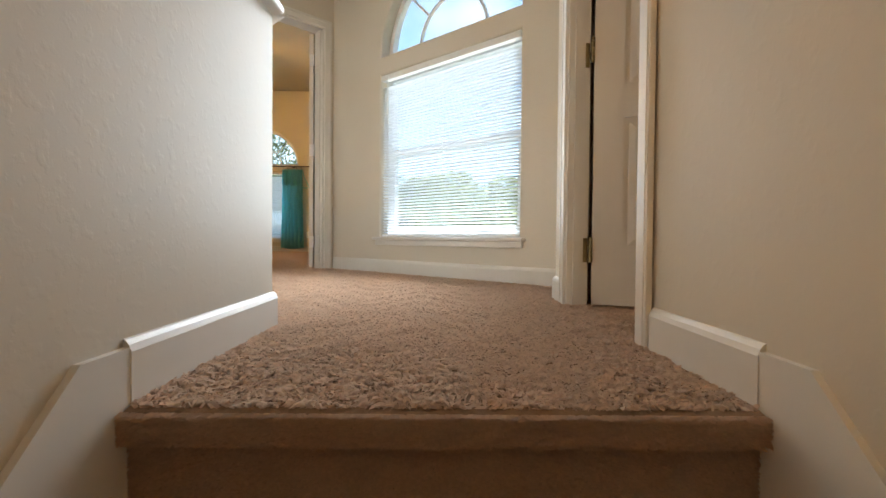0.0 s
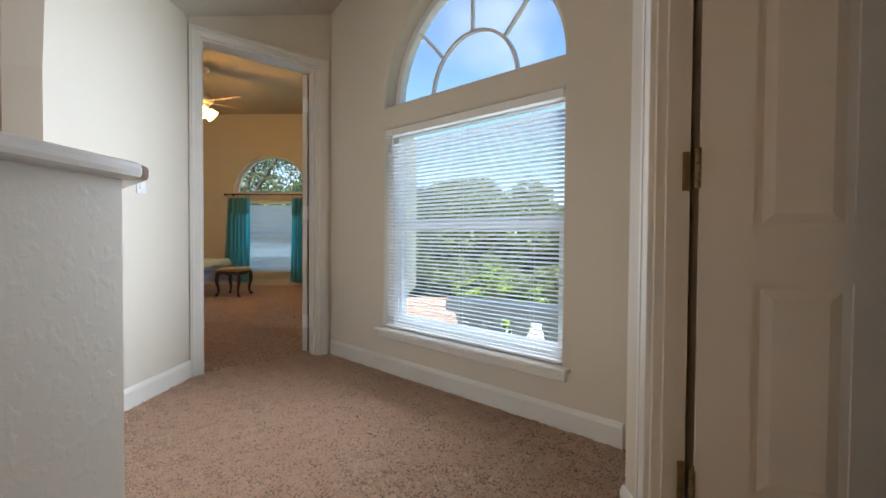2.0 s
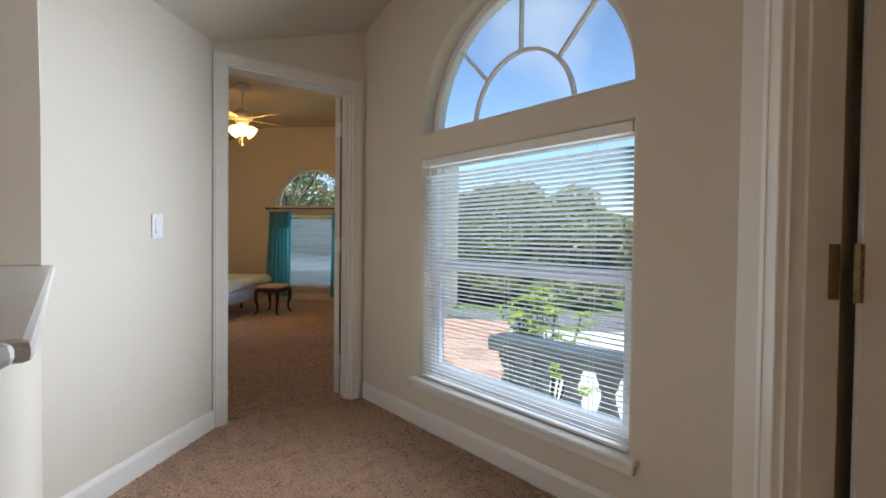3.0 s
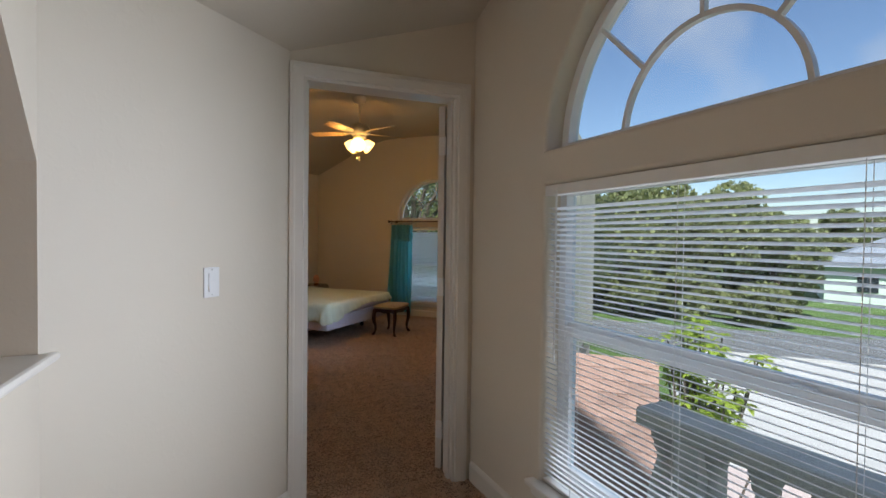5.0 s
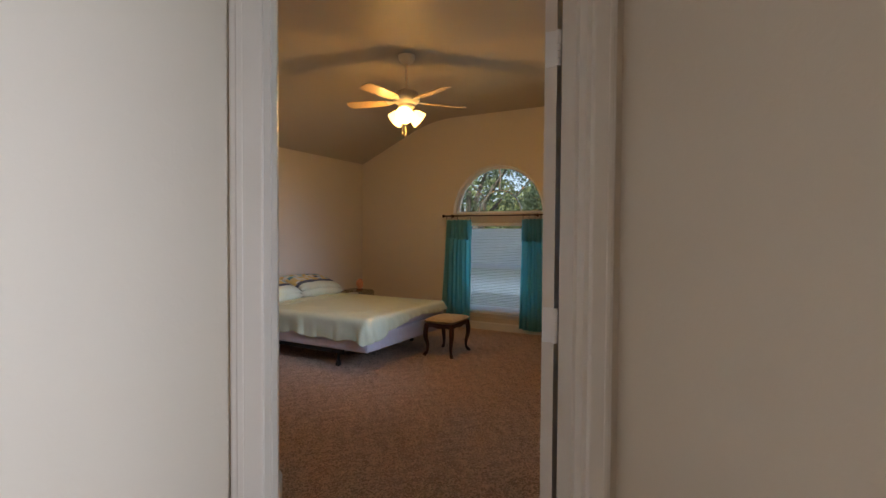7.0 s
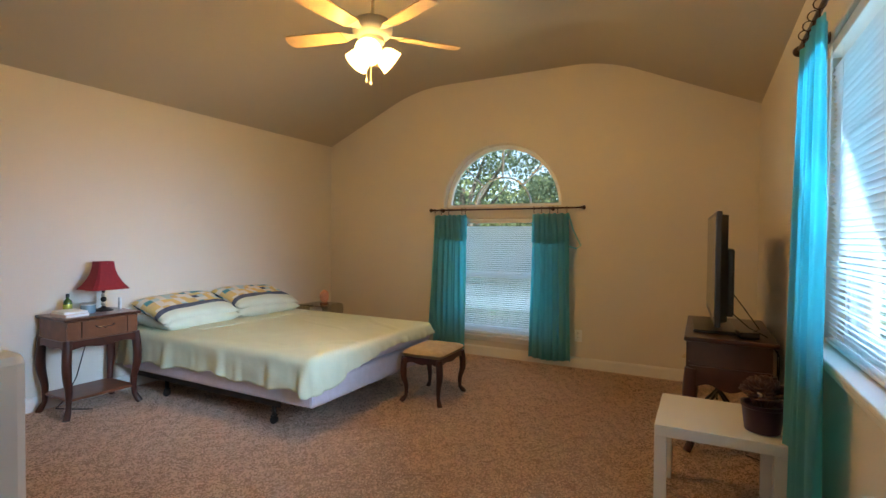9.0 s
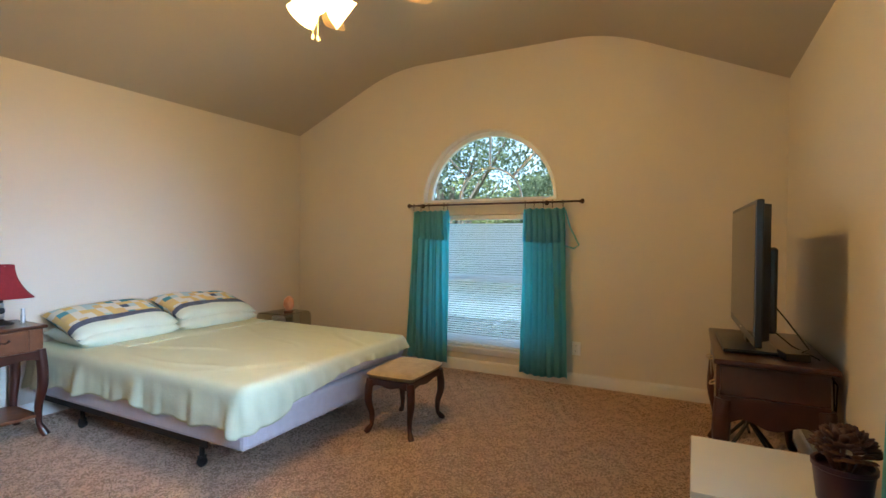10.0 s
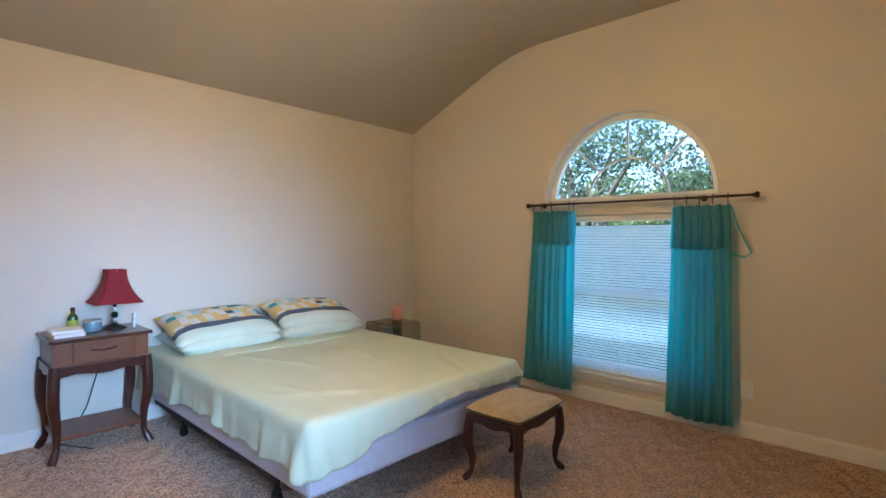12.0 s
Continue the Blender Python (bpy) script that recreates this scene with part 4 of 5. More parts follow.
# nightstand
def nightstand():
    x0, x1, y0, y1 = -5.085, -4.685, 5.765, 6.275
    root = thing("nightstand", pose(0, 0, 0), "dark cherry nightstand with one drawer, cabriole legs and a low shelf", "nightstand")
    part("top", boxed(x0, x1, y0, y1, 0.672, 0.692, bevel=0.006), WOOD, root)
    bm = boxed(x0 + 0.02, x1 - 0.022, y0 + 0.02, y1 - 0.02, 0.535, 0.672)
    part("body", bm, WOODMID, root)
    part("drawer", boxed(x1 - 0.024, x1 - 0.008, y0 + 0.11, y1 - 0.11, 0.548, 0.664, bevel=0.004), WOODMID, root)
    part("front_panel", boxed(x1 - 0.022, x1 - 0.012, y0 + 0.025, y0 + 0.095, 0.545, 0.668, bevel=0.003), WOODMID, root)
    part("front_panel", boxed(x1 - 0.022, x1 - 0.012, y1 - 0.095, y1 - 0.025, 0.545, 0.668, bevel=0.003), WOODMID, root)
    bm = bmesh.new()
    yc = (y0 + y1) / 2
    tube(bm, [(x1 + 0.004, yc + d, 0.61 + z) for d, z in ((-0.06, 0.012), (-0.04, 0.0), (-0.015, 0.006), (0, -0.006), (0.015, 0.006), (0.04, 0.0), (0.06, 0.012))], 0.005, 8)
    for d in (-0.058, 0.058):
        tube(bm, [(x1 - 0.012, yc + d, 0.622), (x1 + 0.006, yc + d, 0.622)], 0.005, 8)
    part("handle", bm, WOOD, root, "carved dark drawer pull")
    part("apron", scalloped(y0 + 0.02, y1 - 0.02, 0.475, 0.535, -0.012, 0.012, 2, pose(x1 - 0.02, 0, 0, 0, 0, 90)), WOOD, root)
    for s in (y0 + 0.018, y1 - 0.018):
        part("apron", scalloped(x0 + 0.02, x1 - 0.02, 0.475, 0.535, s - 0.010, s + 0.010, 2), WOOD, root)
    for x, sx in ((x0 + 0.035, -1), (x1 - 0.032, 1)):
        for y, sy in ((y0 + 0.032, -1), (y1 - 0.032, 1)):
            lg = smooth(part("leg", cabriole(0.54, sx, sy, 0.030, 0.014), WOOD, root), 60)
            lg.matrix_basis = pose(x, y, 0)
    part("shelf", boxed(x0 + 0.03, x1 - 0.03, y0 + 0.035, y1 - 0.035, 0.12, 0.140, bevel=0.004), WOODMID, root)


nightstand()
lamp = thing("table_lamp", pose(-4.92, 6.13, 0.692), "table lamp with a dark red square bell shade", "lamp")
bm = bmesh.new()
lathe(bm, [(0.062, 0), (0.062, 0.006), (0.045, 0.016), (0.018, 0.026), (0.012, 0.034)], 24)
smooth(part("base", bm, BLACKMET, lamp), 50)
for z, r, mt in ((0.052, 0.017, SILVER), (0.085, 0.020, BLACKPL), (0.118, 0.016, SILVER), (0.145, 0.012, BLACKPL)):
    bm = bmesh.new()
    bmesh.ops.create_icosphere(bm, subdivisions=3, radius=r, matrix=pose(0, 0, z) @ Matrix.Diagonal((1, 1, 1.1, 1)))
    smooth(part("bead", bm, mt, lamp), 80)
bm = bmesh.new()
tube(bm, [(0, 0, 0.03), (0, 0, 0.33)], 0.005, 8)
part("stem", bm, SILVER, lamp)
bm = bmesh.new()
rings = []
for i in range(9):
    f = i / 8
    hw = 0.132 - 0.078 * (1 - (1 - f) ** 2.0) ** 0.9
    z = 0.165 + 0.205 * f
    c = hw * 0.18
    rings.append([bm.verts.new((x, y, z)) for x, y in ((-hw + c, -hw), (hw - c, -hw), (hw, -hw + c), (hw, hw - c), (hw - c, hw), (-hw + c, hw), (-hw, hw - c), (-hw, -hw + c))])
for a, b in zip(rings, rings[1:]):
    for k in range(8):
        bm.faces.new((a[k], a[(k + 1) % 8], b[(k + 1) % 8], b[k]))
sh = part("shade", bm, REDSHADE, lamp, "dark red pleated fabric shade")
md = sh.modifiers.new("thick", "SOLIDIFY")
md.thickness = 0.003
bm = bmesh.new()
tube(bm, [(-0.056, 0, 0.360), (0.056, 0, 0.360)], 0.002, 6)
part("spider", bm, SILVER, lamp)

bottle = thing("bottle", pose(-5.00, 5.93, 0.692), "small dark green bottle with a yellow label", "bottle")
bm = bmesh.new()
lathe(bm, [(0.026, 0), (0.028, 0.004), (0.028, 0.075), (0.022, 0.092), (0.010, 0.104), (0.010, 0.118)], 18)
smooth(part("glass", bm, GREENGL, bottle), 50)
bm = bmesh.new()
lathe(bm, [(0.0286, 0.018), (0.0288, 0.02), (0.0288, 0.062), (0.0286, 0.064)], 18)
part("label", bm, YELLOWL, bottle)
bm = bmesh.new()
lathe(bm, [(0.012, 0.114), (0.012, 0.140), (0.0, 0.142)], 14)
part("cap", bm, BLACKPL, bottle)
for k, (a, w, h, zz) in enumerate(((4, 0.15, 0.022, 0.692), (-2, 0.145, 0.018, 0.714))):
    bk = thing("book", pose(-4.83, 5.865, zz, 0, 0, a), "closed pale paperback book on the nightstand", "book", "books on the nightstand")
    part("cover", boxed(-0.09, 0.09, -w / 2, w / 2, 0, h, bevel=0.002), PAPER if k == 0 else WHITELAM, bk)
    part("pages", boxed(-0.087, 0.0915, -w / 2 + 0.004, w / 2 - 0.004, 0.003, h - 0.003), PLATE, bk)
cj = thing("candle_jar", pose(-4.88, 6.005, 0.692), "grey-blue glass candle jar with a silver rim", "candle")
bm = bmesh.new()
lathe(bm, [(0.040, 0), (0.046, 0.006), (0.047, 0.060), (0.045, 0.064)], 22)
smooth(part("jar", bm, BLUEJAR, cj), 50)
bm = bmesh.new()
lathe(bm, [(0.049, 0.058), (0.050, 0.061), (0.050, 0.070), (0.046, 0.073)], 22)
part("rim", bm, SILVER, cj)
tb = thing("lipstick_tube", pose(-4.88, 6.225, 0.692), "slim silver tube standing on the nightstand", "tube")
bm = bmesh.new()
lathe(bm, [(0.012, 0), (0.0125, 0.002), (0.0125, 0.05), (0.011, 0.052), (0.011, 0.092), (0.0, 0.094)], 16)
smooth(part("tube_body", bm, SILVER, tb), 50)
bm = bmesh.new()
tube(bm, [(-5.06, 6.10, 0.52), (-5.07, 6.06, 0.36), (-5.075, 6.02, 0.2), (-5.08, 5.95, 0.05), (-5.02, 5.86, 0.012), (-4.9, 5.93, 0.008), (-4.8, 5.99, 0.008)], 0.004, 6)
tagged(part("power_cord", bm, CORD), "dark lamp cord hanging behind the nightstand", "cord")


# clear bedside table with a salt lamp and a tin
def acrylic_material():
    m = glass_material()
    m.name = "smoky_clear_acrylic"
    nt = m.node_tree
    for n in nt.nodes:
        if n.type == "BSDF_TRANSPARENT":
            n.inputs["Color"].default_value = (0.74, 0.75, 0.71, 1)
    return m


ACRYL = acrylic_material()
at = thing("acrylic_table", pose(-4.80, 8.36, 0), "clear acrylic waterfall bedside table", "side table")
bm = bmesh.new()
out, inn = [], []
w, h, r, t = 0.20, 0.50, 0.05, 0.010
pth = [(-w, 0)] + [(-w + r - r * math.cos(a), h - r + r * math.sin(a)) for a in [math.pi / 2 * i / 6 for i in range(7)]] + [(w - r + r * math.sin(a), h - r + r * math.cos(a)) for a in [math.pi / 2 * i / 6 for i in range(7)]] + [(w, 0)]
pin = [(-w + t, 0)] + [(-w + r - (r - t) * math.cos(a), h - r + (r - t) * math.sin(a)) for a in [math.pi / 2 * i / 6 for i in range(7)]] + [(w - r + (r - t) * math.sin(a), h - r + (r - t) * math.cos(a)) for a in [math.pi / 2 * i / 6 for i in range(7)]] + [(w - t, 0)]
va = [[bm.verts.new((x, y, z)) for x, z in pth] for y in (-0.17, 0.17)]
vi = [[bm.verts.new((x, y, z)) for x, z in pin] for y in (-0.17, 0.17)]
for k in range(len(pth) - 1):
    bm.faces.new((va[0][k], va[0][k + 1], va[1][k + 1], va[1][k]))
    bm.faces.new((vi[0][k], vi[1][k], vi[1][k + 1], vi[0][k + 1]))
    for s in (0, 1):
        bm.faces.new((va[s][k], vi[s][k], vi[s][k + 1], va[s][k + 1]))
part("sheet", bm, ACRYL, at)
sl = thing("salt_lamp", pose(-4.70, 8.32, 0.50), "pink salt crystal lamp on a small wooden base", "lamp")
bm = bmesh.new()
lathe(bm, [(0.045, 0), (0.048, 0.008), (0.045, 0.022)], 18)
part("base", bm, WOODMID, sl)
bm = bmesh.new()
bmesh.ops.create_icosphere(bm, subdivisions=3, radius=0.055, matrix=pose(0, 0, 0.09) @ Matrix.Diagonal((0.95, 0.9, 1.35, 1)))
for v in bm.verts:
    v.co += v.co.normalized() * 0.012 * noise.noise(v.co * 30)
    v.co.z = max(v.co.z, 0.0225)
part("crystal", bm, SALT, sl, "rough pink salt crystal")
tin = thing("metal_canister", pose(-4.74, 8.28, 0), "brushed silver canister under the clear table", "canister")
bm = bmesh.new()
lathe(bm, [(0.10, 0), (0.10, 0.44), (0.102, 0.445), (0.102, 0.465), (0.0, 0.47)], 28)
smooth(part("can", bm, SILVER, tin), 40)


# ---------- curtains ----------
def drape(bm, x0t, x1t, x0b, x1b, zt, zb, folds, depth, y=0.0, seed=0.0, nx=90, nz=22, flare=0.0):
    g = []
    for j in range(nz + 1):
        f = j / nz
        z = zt + (zb - zt) * f
        a, b = x0t + (x0b - x0t) * f, x1t + (x1b - x1t) * f
        row = []
        for i in range(nx + 1):
            u = i / nx
            ph = 2 * math.pi * folds * (u + 0.03 * math.sin(3 * f + seed) + 0.02 * math.sin(9 * u + seed))
            d = depth * (0.55 + 0.45 * f) * (math.sin(ph) + 0.35 * math.sin(2.3 * ph + seed + 2 * f))
            zz = z + (0.010 * math.sin(5 * u + seed) if j == nz else 0) - (0.012 * abs(math.sin(ph / 2)) if j == 0 else 0)
            row.append(bm.verts.new((a + (b - a) * u, y + d - flare * f, zz)))
        g.append(row)
    for r, s in zip(g, g[1:]):
        for i in range(nx):
            bm.faces.new((r[i], r[i + 1], s[i + 1], s[i]))
    return bm


def curtain(m, args, label, top_args=None, clips=()):
    root = thing("curtain", m, label, "curtain")
    c = smooth(part("cloth", drape(bmesh.new(), **args), TEAL, root), 80)
    md = c.modifiers.new("thick", "SOLIDIFY")
    md.thickness = 0.0015
    if top_args:
        c = smooth(part("top_fold", drape(bmesh.new(), **top_args), TEAL, root, "doubled top hem of the curtain"), 80)
        md = c.modifiers.new("thick", "SOLIDIFY")
        md.thickness = 0.0015
    for x, y, z in clips:
        bm = bmesh.new()
        n = 14
        tube(bm, [(x, y + 0.018 * math.cos(2 * math.pi * i / n), z + 0.018 * math.sin(2 * math.pi * i / n)) for i in range(n + 1)], 0.0022, 6)
        tube(bm, [(x, y, z - 0.018), (x, y + 0.002, z - 0.05)], 0.003, 6)
        part("clip_ring", bm, BRONZE, root, "dark bronze clip ring")
    return root


def curtain_rod(m, x0, x1, label):
    root = thing("curtain_rod", m, label, "curtain rod")
    bm = bmesh.new()
    tube(bm, [(x0, 0, 0), (x1, 0, 0)], 0.009, 12)
    part("rod", bm, BRONZE, root)
    for x, s in ((x0, -1), (x1, 1)):
        bm = bmesh.new()
        lathe(bm, [(0.011, -0.004), (0.014, 0.0), (0.012, 0.006), (0.020, 0.014), (0.022, 0.024), (0.016, 0.034), (0.0, 0.038)], 16, pose(x, 0, 0, 0, 90 * s, 0))
        smooth(part("finial", bm, BRONZE, root), 50)
    for x in (x0 + 0.09, x1 - 0.30 if x1 - x0 > 1.5 else x1 - 0.09):
        bm = bmesh.new()
        tube(bm, [(x, 0.08, 0.0), (x, 0.0, 0.0)], 0.006, 8)
        lathe(bm, [(0.022, 0), (0.022, 0.004), (0.008, 0.008)], 14, pose(x, 0.08, 0, 90))
        part("bracket", bm, BRONZE, root)
    return root


RODF = pose(0, Y_F - 0.08, 1.565)
curtain_rod(RODF, -3.60, -1.97, "dark bronze curtain rod with ball finials over the window")
CF = pose(0, Y_F - 0.075, 0)
curtain(CF, dict(x0t=-3.575, x1t=-3.195, x0b=-3.66, x1b=-3.19, zt=1.515, zb=0.075, folds=6, depth=0.017, seed=1.0),
        "sheer teal curtain gathered at the window's edge", dict(x0t=-3.572, x1t=-3.19, x0b=-3.58, x1b=-3.17, zt=1.517, zb=1.24, folds=6, depth=0.018, y=-0.008, seed=1.0, nz=6),
        [(x, -0.005, 1.565) for x in (-3.57, -3.49, -3.40, -3.24, -3.20)])
curtain(CF, dict(x0t=-2.45, x1t=-2.095, x0b=-2.48, x1b=-2.055, zt=1.515, zb=0.065, folds=6, depth=0.018, seed=2.4),
        "sheer teal curtain gathered at the window's edge", dict(x0t=-2.455, x1t=-2.10, x0b=-2.46, x1b=-2.09, zt=1.517, zb=1.22, folds=6, depth=0.019, y=-0.008, seed=2.4, nz=6),
        [(x, -0.005, 1.565) for x in (-2.44, -2.36, -2.28, -2.20, -2.11)])
tagged(part("curtain_tieback", tube(bmesh.new(), [(-2.09, Y_F - 0.09, 1.50), (-2.05, Y_F - 0.07, 1.35), (-1.98, Y_F - 0.05, 1.20), (-2.02, Y_F - 0.05, 1.17), (-2.09, Y_F - 0.07, 1.19)], 0.007, 6), TEAL), "teal fabric tie hanging from the curtain", "tie")
RODR = pose(X_R - 0.08, 0, 2.03, 0, 0, -90)
curtain_rod(RODR, -6.50, -4.55, "dark bronze curtain rod over the side window")
CR = pose(X_R - 0.085, 0, 0, 0, 0, -90)
curtain(CR, dict(x0t=-6.36, x1t=-6.00, x0b=-6.56, x1b=-5.98, zt=1.98, zb=0.05, folds=5, depth=0.028, seed=0.6),
        "sheer teal curtain drawn beside the sunny side window", None, [(x, -0.005, 2.03) for x in (-6.34, -6.25, -6.16, -6.06)])


# ---------- television, its desk, white table ----------
def tv_desk():
    x0, x1, y0, y1 = -1.03, -0.555, 7.28, 8.22
    root = thing("writing_desk", pose(0, 0, 0), "dark cherry writing desk with drawers and cabriole legs", "desk")
    part("top", boxed(x0, x1, y0, y1, 0.665, 0.690, bevel=0.007), WOOD, root)
    bm = boxed(x0 + 0.03, x1 - 0.03, y0 + 0.03, y1 - 0.03, 0.52, 0.665)
    for ya, yb in ((y0 + 0.03, y0 + 0.27), (y1 - 0.27, y1 - 0.03)):
        box(bm, x0 + 0.031, x1 - 0.031, ya, yb, 0.435, 0.519)
    part("body", bm, WOOD, root)
    for ya, yb, za, zb in ((y0 + 0.05, y0 + 0.26, 0.44, 0.655), (y0 + 0.28, y1 - 0.28, 0.55, 0.655), (y1 - 0.26, y1 - 0.05, 0.44, 0.655)):
        dr = part("drawer", boxed(x0 + 0.012, x0 + 0.032, ya, yb, za, zb, bevel=0.004), WOOD, root)
        bm = bmesh.new()
        yc, zc = (ya + yb) / 2, (za + zb) / 2
        tube(bm, [(x0 + 0.012, yc - 0.035, zc), (x0 - 0.008, yc - 0.03, zc - 0.008), (x0 - 0.010, yc, zc - 0.014), (x0 - 0.008, yc + 0.03, zc - 0.008), (x0 + 0.012, yc + 0.035, zc)], 0.004, 8)
        part("handle", bm, BRASS, dr, "antique brass drawer pull")
    for s in (y0 + 0.03, y1 - 0.03):
        part("apron", scalloped(x0 + 0.03, x1 - 0.03, 0.385, 0.52, s - 0.012, s + 0.012, 2), WOOD, root)
    part("apron", scalloped(y0 + 0.03, y1 - 0.03, 0.40, 0.54, -0.010, 0.010, 3, pose(x0 + 0.035, 0, 0, 0, 0, 90)), WOOD, root)
    for x, sx in ((x0 + 0.045, -1), (x1 - 0.045, 1)):
        for y, sy in ((y0 + 0.045, -1), (y1 - 0.045, 1)):
            lg = smooth(part("leg", cabriole(0.50, sx, sy, 0.040, 0.015), WOOD, root), 60)
            lg.matrix_basis = pose(x, y, 0)


tv_desk()
tv = thing("television", pose(-0.862, 7.73, 0.69, 0, 0, 92.0), "black flat-screen television on a plastic pedestal stand", "television")
part("bezel", boxed(-0.485, 0.485, 0.0, 0.030, 0.072, 0.735, bevel=0.006), BLACKPL, tv)
part("screen", boxed(-0.462, 0.462, 0.028, 0.0315, 0.115, 0.715), SCREEN, tv, "dark glossy screen")
part("back_cover", prism(bmesh.new(), [(-0.47, 0.0), (0.47, 0.0), (0.42, -0.035), (-0.42, -0.035)], 0.10, 0.715, FLAT), BLACKPL, tv)
part("rear_housing", boxed(-0.36, 0.36, -0.075, -0.034, 0.12, 0.52, bevel=0.014), BLACKPL, tv)
part("logo_bar", boxed(-0.03, 0.03, 0.0295, 0.0312, 0.094, 0.100), SILVER, tv)
bm = boxed(-0.05, 0.05, -0.03, 0.01, 0.02, 0.12, bevel=0.008)
part("neck", bm, BLACKPL, tv)
part("stand_base", boxed(-0.26, 0.26, -0.11, 0.13, 0.0, 0.018, bevel=0.007), BLACKPL, tv)
rt = thing("cable_box", pose(-0.70, 7.45, 0.69, 0, 0, 10), "small black media box beside the television stand", "media box")
part("case", boxed(-0.05, 0.05, -0.06, 0.06, 0, 0.035, bevel=0.005), BLACKPL, rt)
for pts, lab in (([(-0.82, 7.60, 1.0), (-0.72, 7.50, 0.86), (-0.64, 7.46, 0.74), (-0.69, 7.43, 0.715)], "black cable from the television to a box"),
                 ([(-0.80, 7.75, 0.82), (-0.68, 7.62, 0.72), (-0.60, 7.48, 0.695), (-0.545, 7.40, 0.60), (-0.55, 7.42, 0.30), (-0.57, 7.50, 0.03)], "black cable hanging behind the desk"),
                 ([(-0.548, 7.46, 0.62), (-0.56, 7.34, 0.30), (-0.60, 7.30, 0.02), (-0.70, 7.40, 0.008)], "black cable hanging behind the desk")):
    bm = bmesh.new()
    tube(bm, pts, 0.0035, 6)
    tagged(part("power_cord", bm, CORD), lab, "cord")
fs = thing("folding_stand", pose(-0.82, 7.92, 0), "black folding metal stand under the desk", "stand")
for a, b in (((-0.16, -0.14, 0.012), (0.10, 0.06, 0.40)), ((0.14, -0.14, 0.012), (-0.12, 0.06, 0.40)), ((-0.16, 0.14, 0.012), (0.10, -0.06, 0.40)), ((0.14, 0.14, 0.012), (-0.12, -0.06, 0.40))):
    bm = bmesh.new()
    tube(bm, [a, b], 0.010, 8)
    part("leg", bm, BLACKMET, fs)
part("crossbar", tube(bmesh.new(), [(-0.02, -0.15, 0.21), (-0.02, 0.15, 0.21)], 0.007, 8), BLACKMET, fs)

wt = thing("side_table", pose(-0.87, 6.69, 0), "plain white laminate side table with square legs", "side table")
part("tabletop", boxed(-0.25, 0.25, -0.255, 0.255, 0.385, 0.435, bevel=0.003), WHITELAM, wt)
for sx in (-1, 1):
    for sy in (-1, 1):
        x, y = sx * 0.224, sy * 0.229
        part("leg", boxed(x - 0.025, x + 0.025, y - 0.025, y + 0.025, 0, 0.385, bevel=0.002), WHITELAM, wt)
pp = thing("potted_plant", pose(-0.70, 6.58, 0.435), "brown succulent in a dark purple glazed pot", "plant")
bm = bmesh.new()
lathe(bm, [(0.062, 0), (0.068, 0.004), (0.080, 0.105), (0.084, 0.108), (0.084, 0.122), (0.074, 0.122), (0.070, 0.10), (0.0, 0.098)], 26)
smooth(part("pot", bm, PURPLE, pp), 45)
bm = bmesh.new()
for k in range(120):
    a, e = random.uniform(0, 6.283), random.uniform(0.05, 1.45)
    d = Vector((math.cos(a) * math.cos(e), math.sin(a) * math.cos(e), math.sin(e)))
    c = Vector((0, 0, 0.145)) + Vector((d.x * 0.075, d.y * 0.075, d.z * 0.075))
    mt = Matrix.Translation(c) @ d.to_track_quat("Z", "Y").to_matrix().to_4x4() @ Matrix.Diagonal((0.016, 0.007, 0.024, 1))
    bmesh.ops.create_icosphere(bm, subdivisions=1, radius=1.0, matrix=mt)
smooth(part("leaves", bm, SUCC, pp, "clustered brown succulent leaves"), 80)
bm = bmesh.new()
for k in range(9):
    a = k * 0.7
    tube(bm, [(0.02 * math.cos(a), 0.02 * math.sin(a), 0.09), (0.05 * math.cos(a), 0.05 * math.sin(a), 0.15)], 0.006, 6)
part("stems", bm, SUCC, pp)

# portable air conditioner
ac = thing("portable_air_conditioner", pose(-2.79, 4.604, 0, 0, 0, 90), "white portable air conditioner with a dark louvred grille", "air conditioner")
part("case", boxed(-0.13, 0.13, -0.19, 0.19, 0.04, 0.93, bevel=0.030), APPL, ac)
part("top_panel", boxed(-0.09, 0.09, -0.14, 0.14, 0.928, 0.942, bevel=0.006), APPL, ac)
part("grille_recess", boxed(-0.10, 0.058, -0.192, -0.186, 0.12, 0.80), DARKSLOT, ac)
sm = None
for i in range(30):
    z = 0.135 + i * 0.022
    if sm is None:
        sm = part("louvre", boxed(-0.098, 0.056, -0.006, 0.004, -0.004, 0.004), APPL, ac)
        sm.matrix_basis = pose(0, -0.194, z, 25)
    else:
        o = new("louvre", sm.data)
        o.parent = ac
        o.matrix_basis = pose(0, -0.194, z, 25)
part("louvre_post", boxed(-0.030, -0.022, -0.201, -0.193, 0.12, 0.80), APPL, ac)
for sx in (-1, 1):
    for sy in (-1, 1):
        bm = bmesh.new()
        lathe(bm, [(0.018, -0.011), (0.022, 0), (0.018, 0.011)], 14, pose(sx * 0.09, sy * 0.13, 0.022, 90))
        part("caster", bm, BLACKPL, ac)

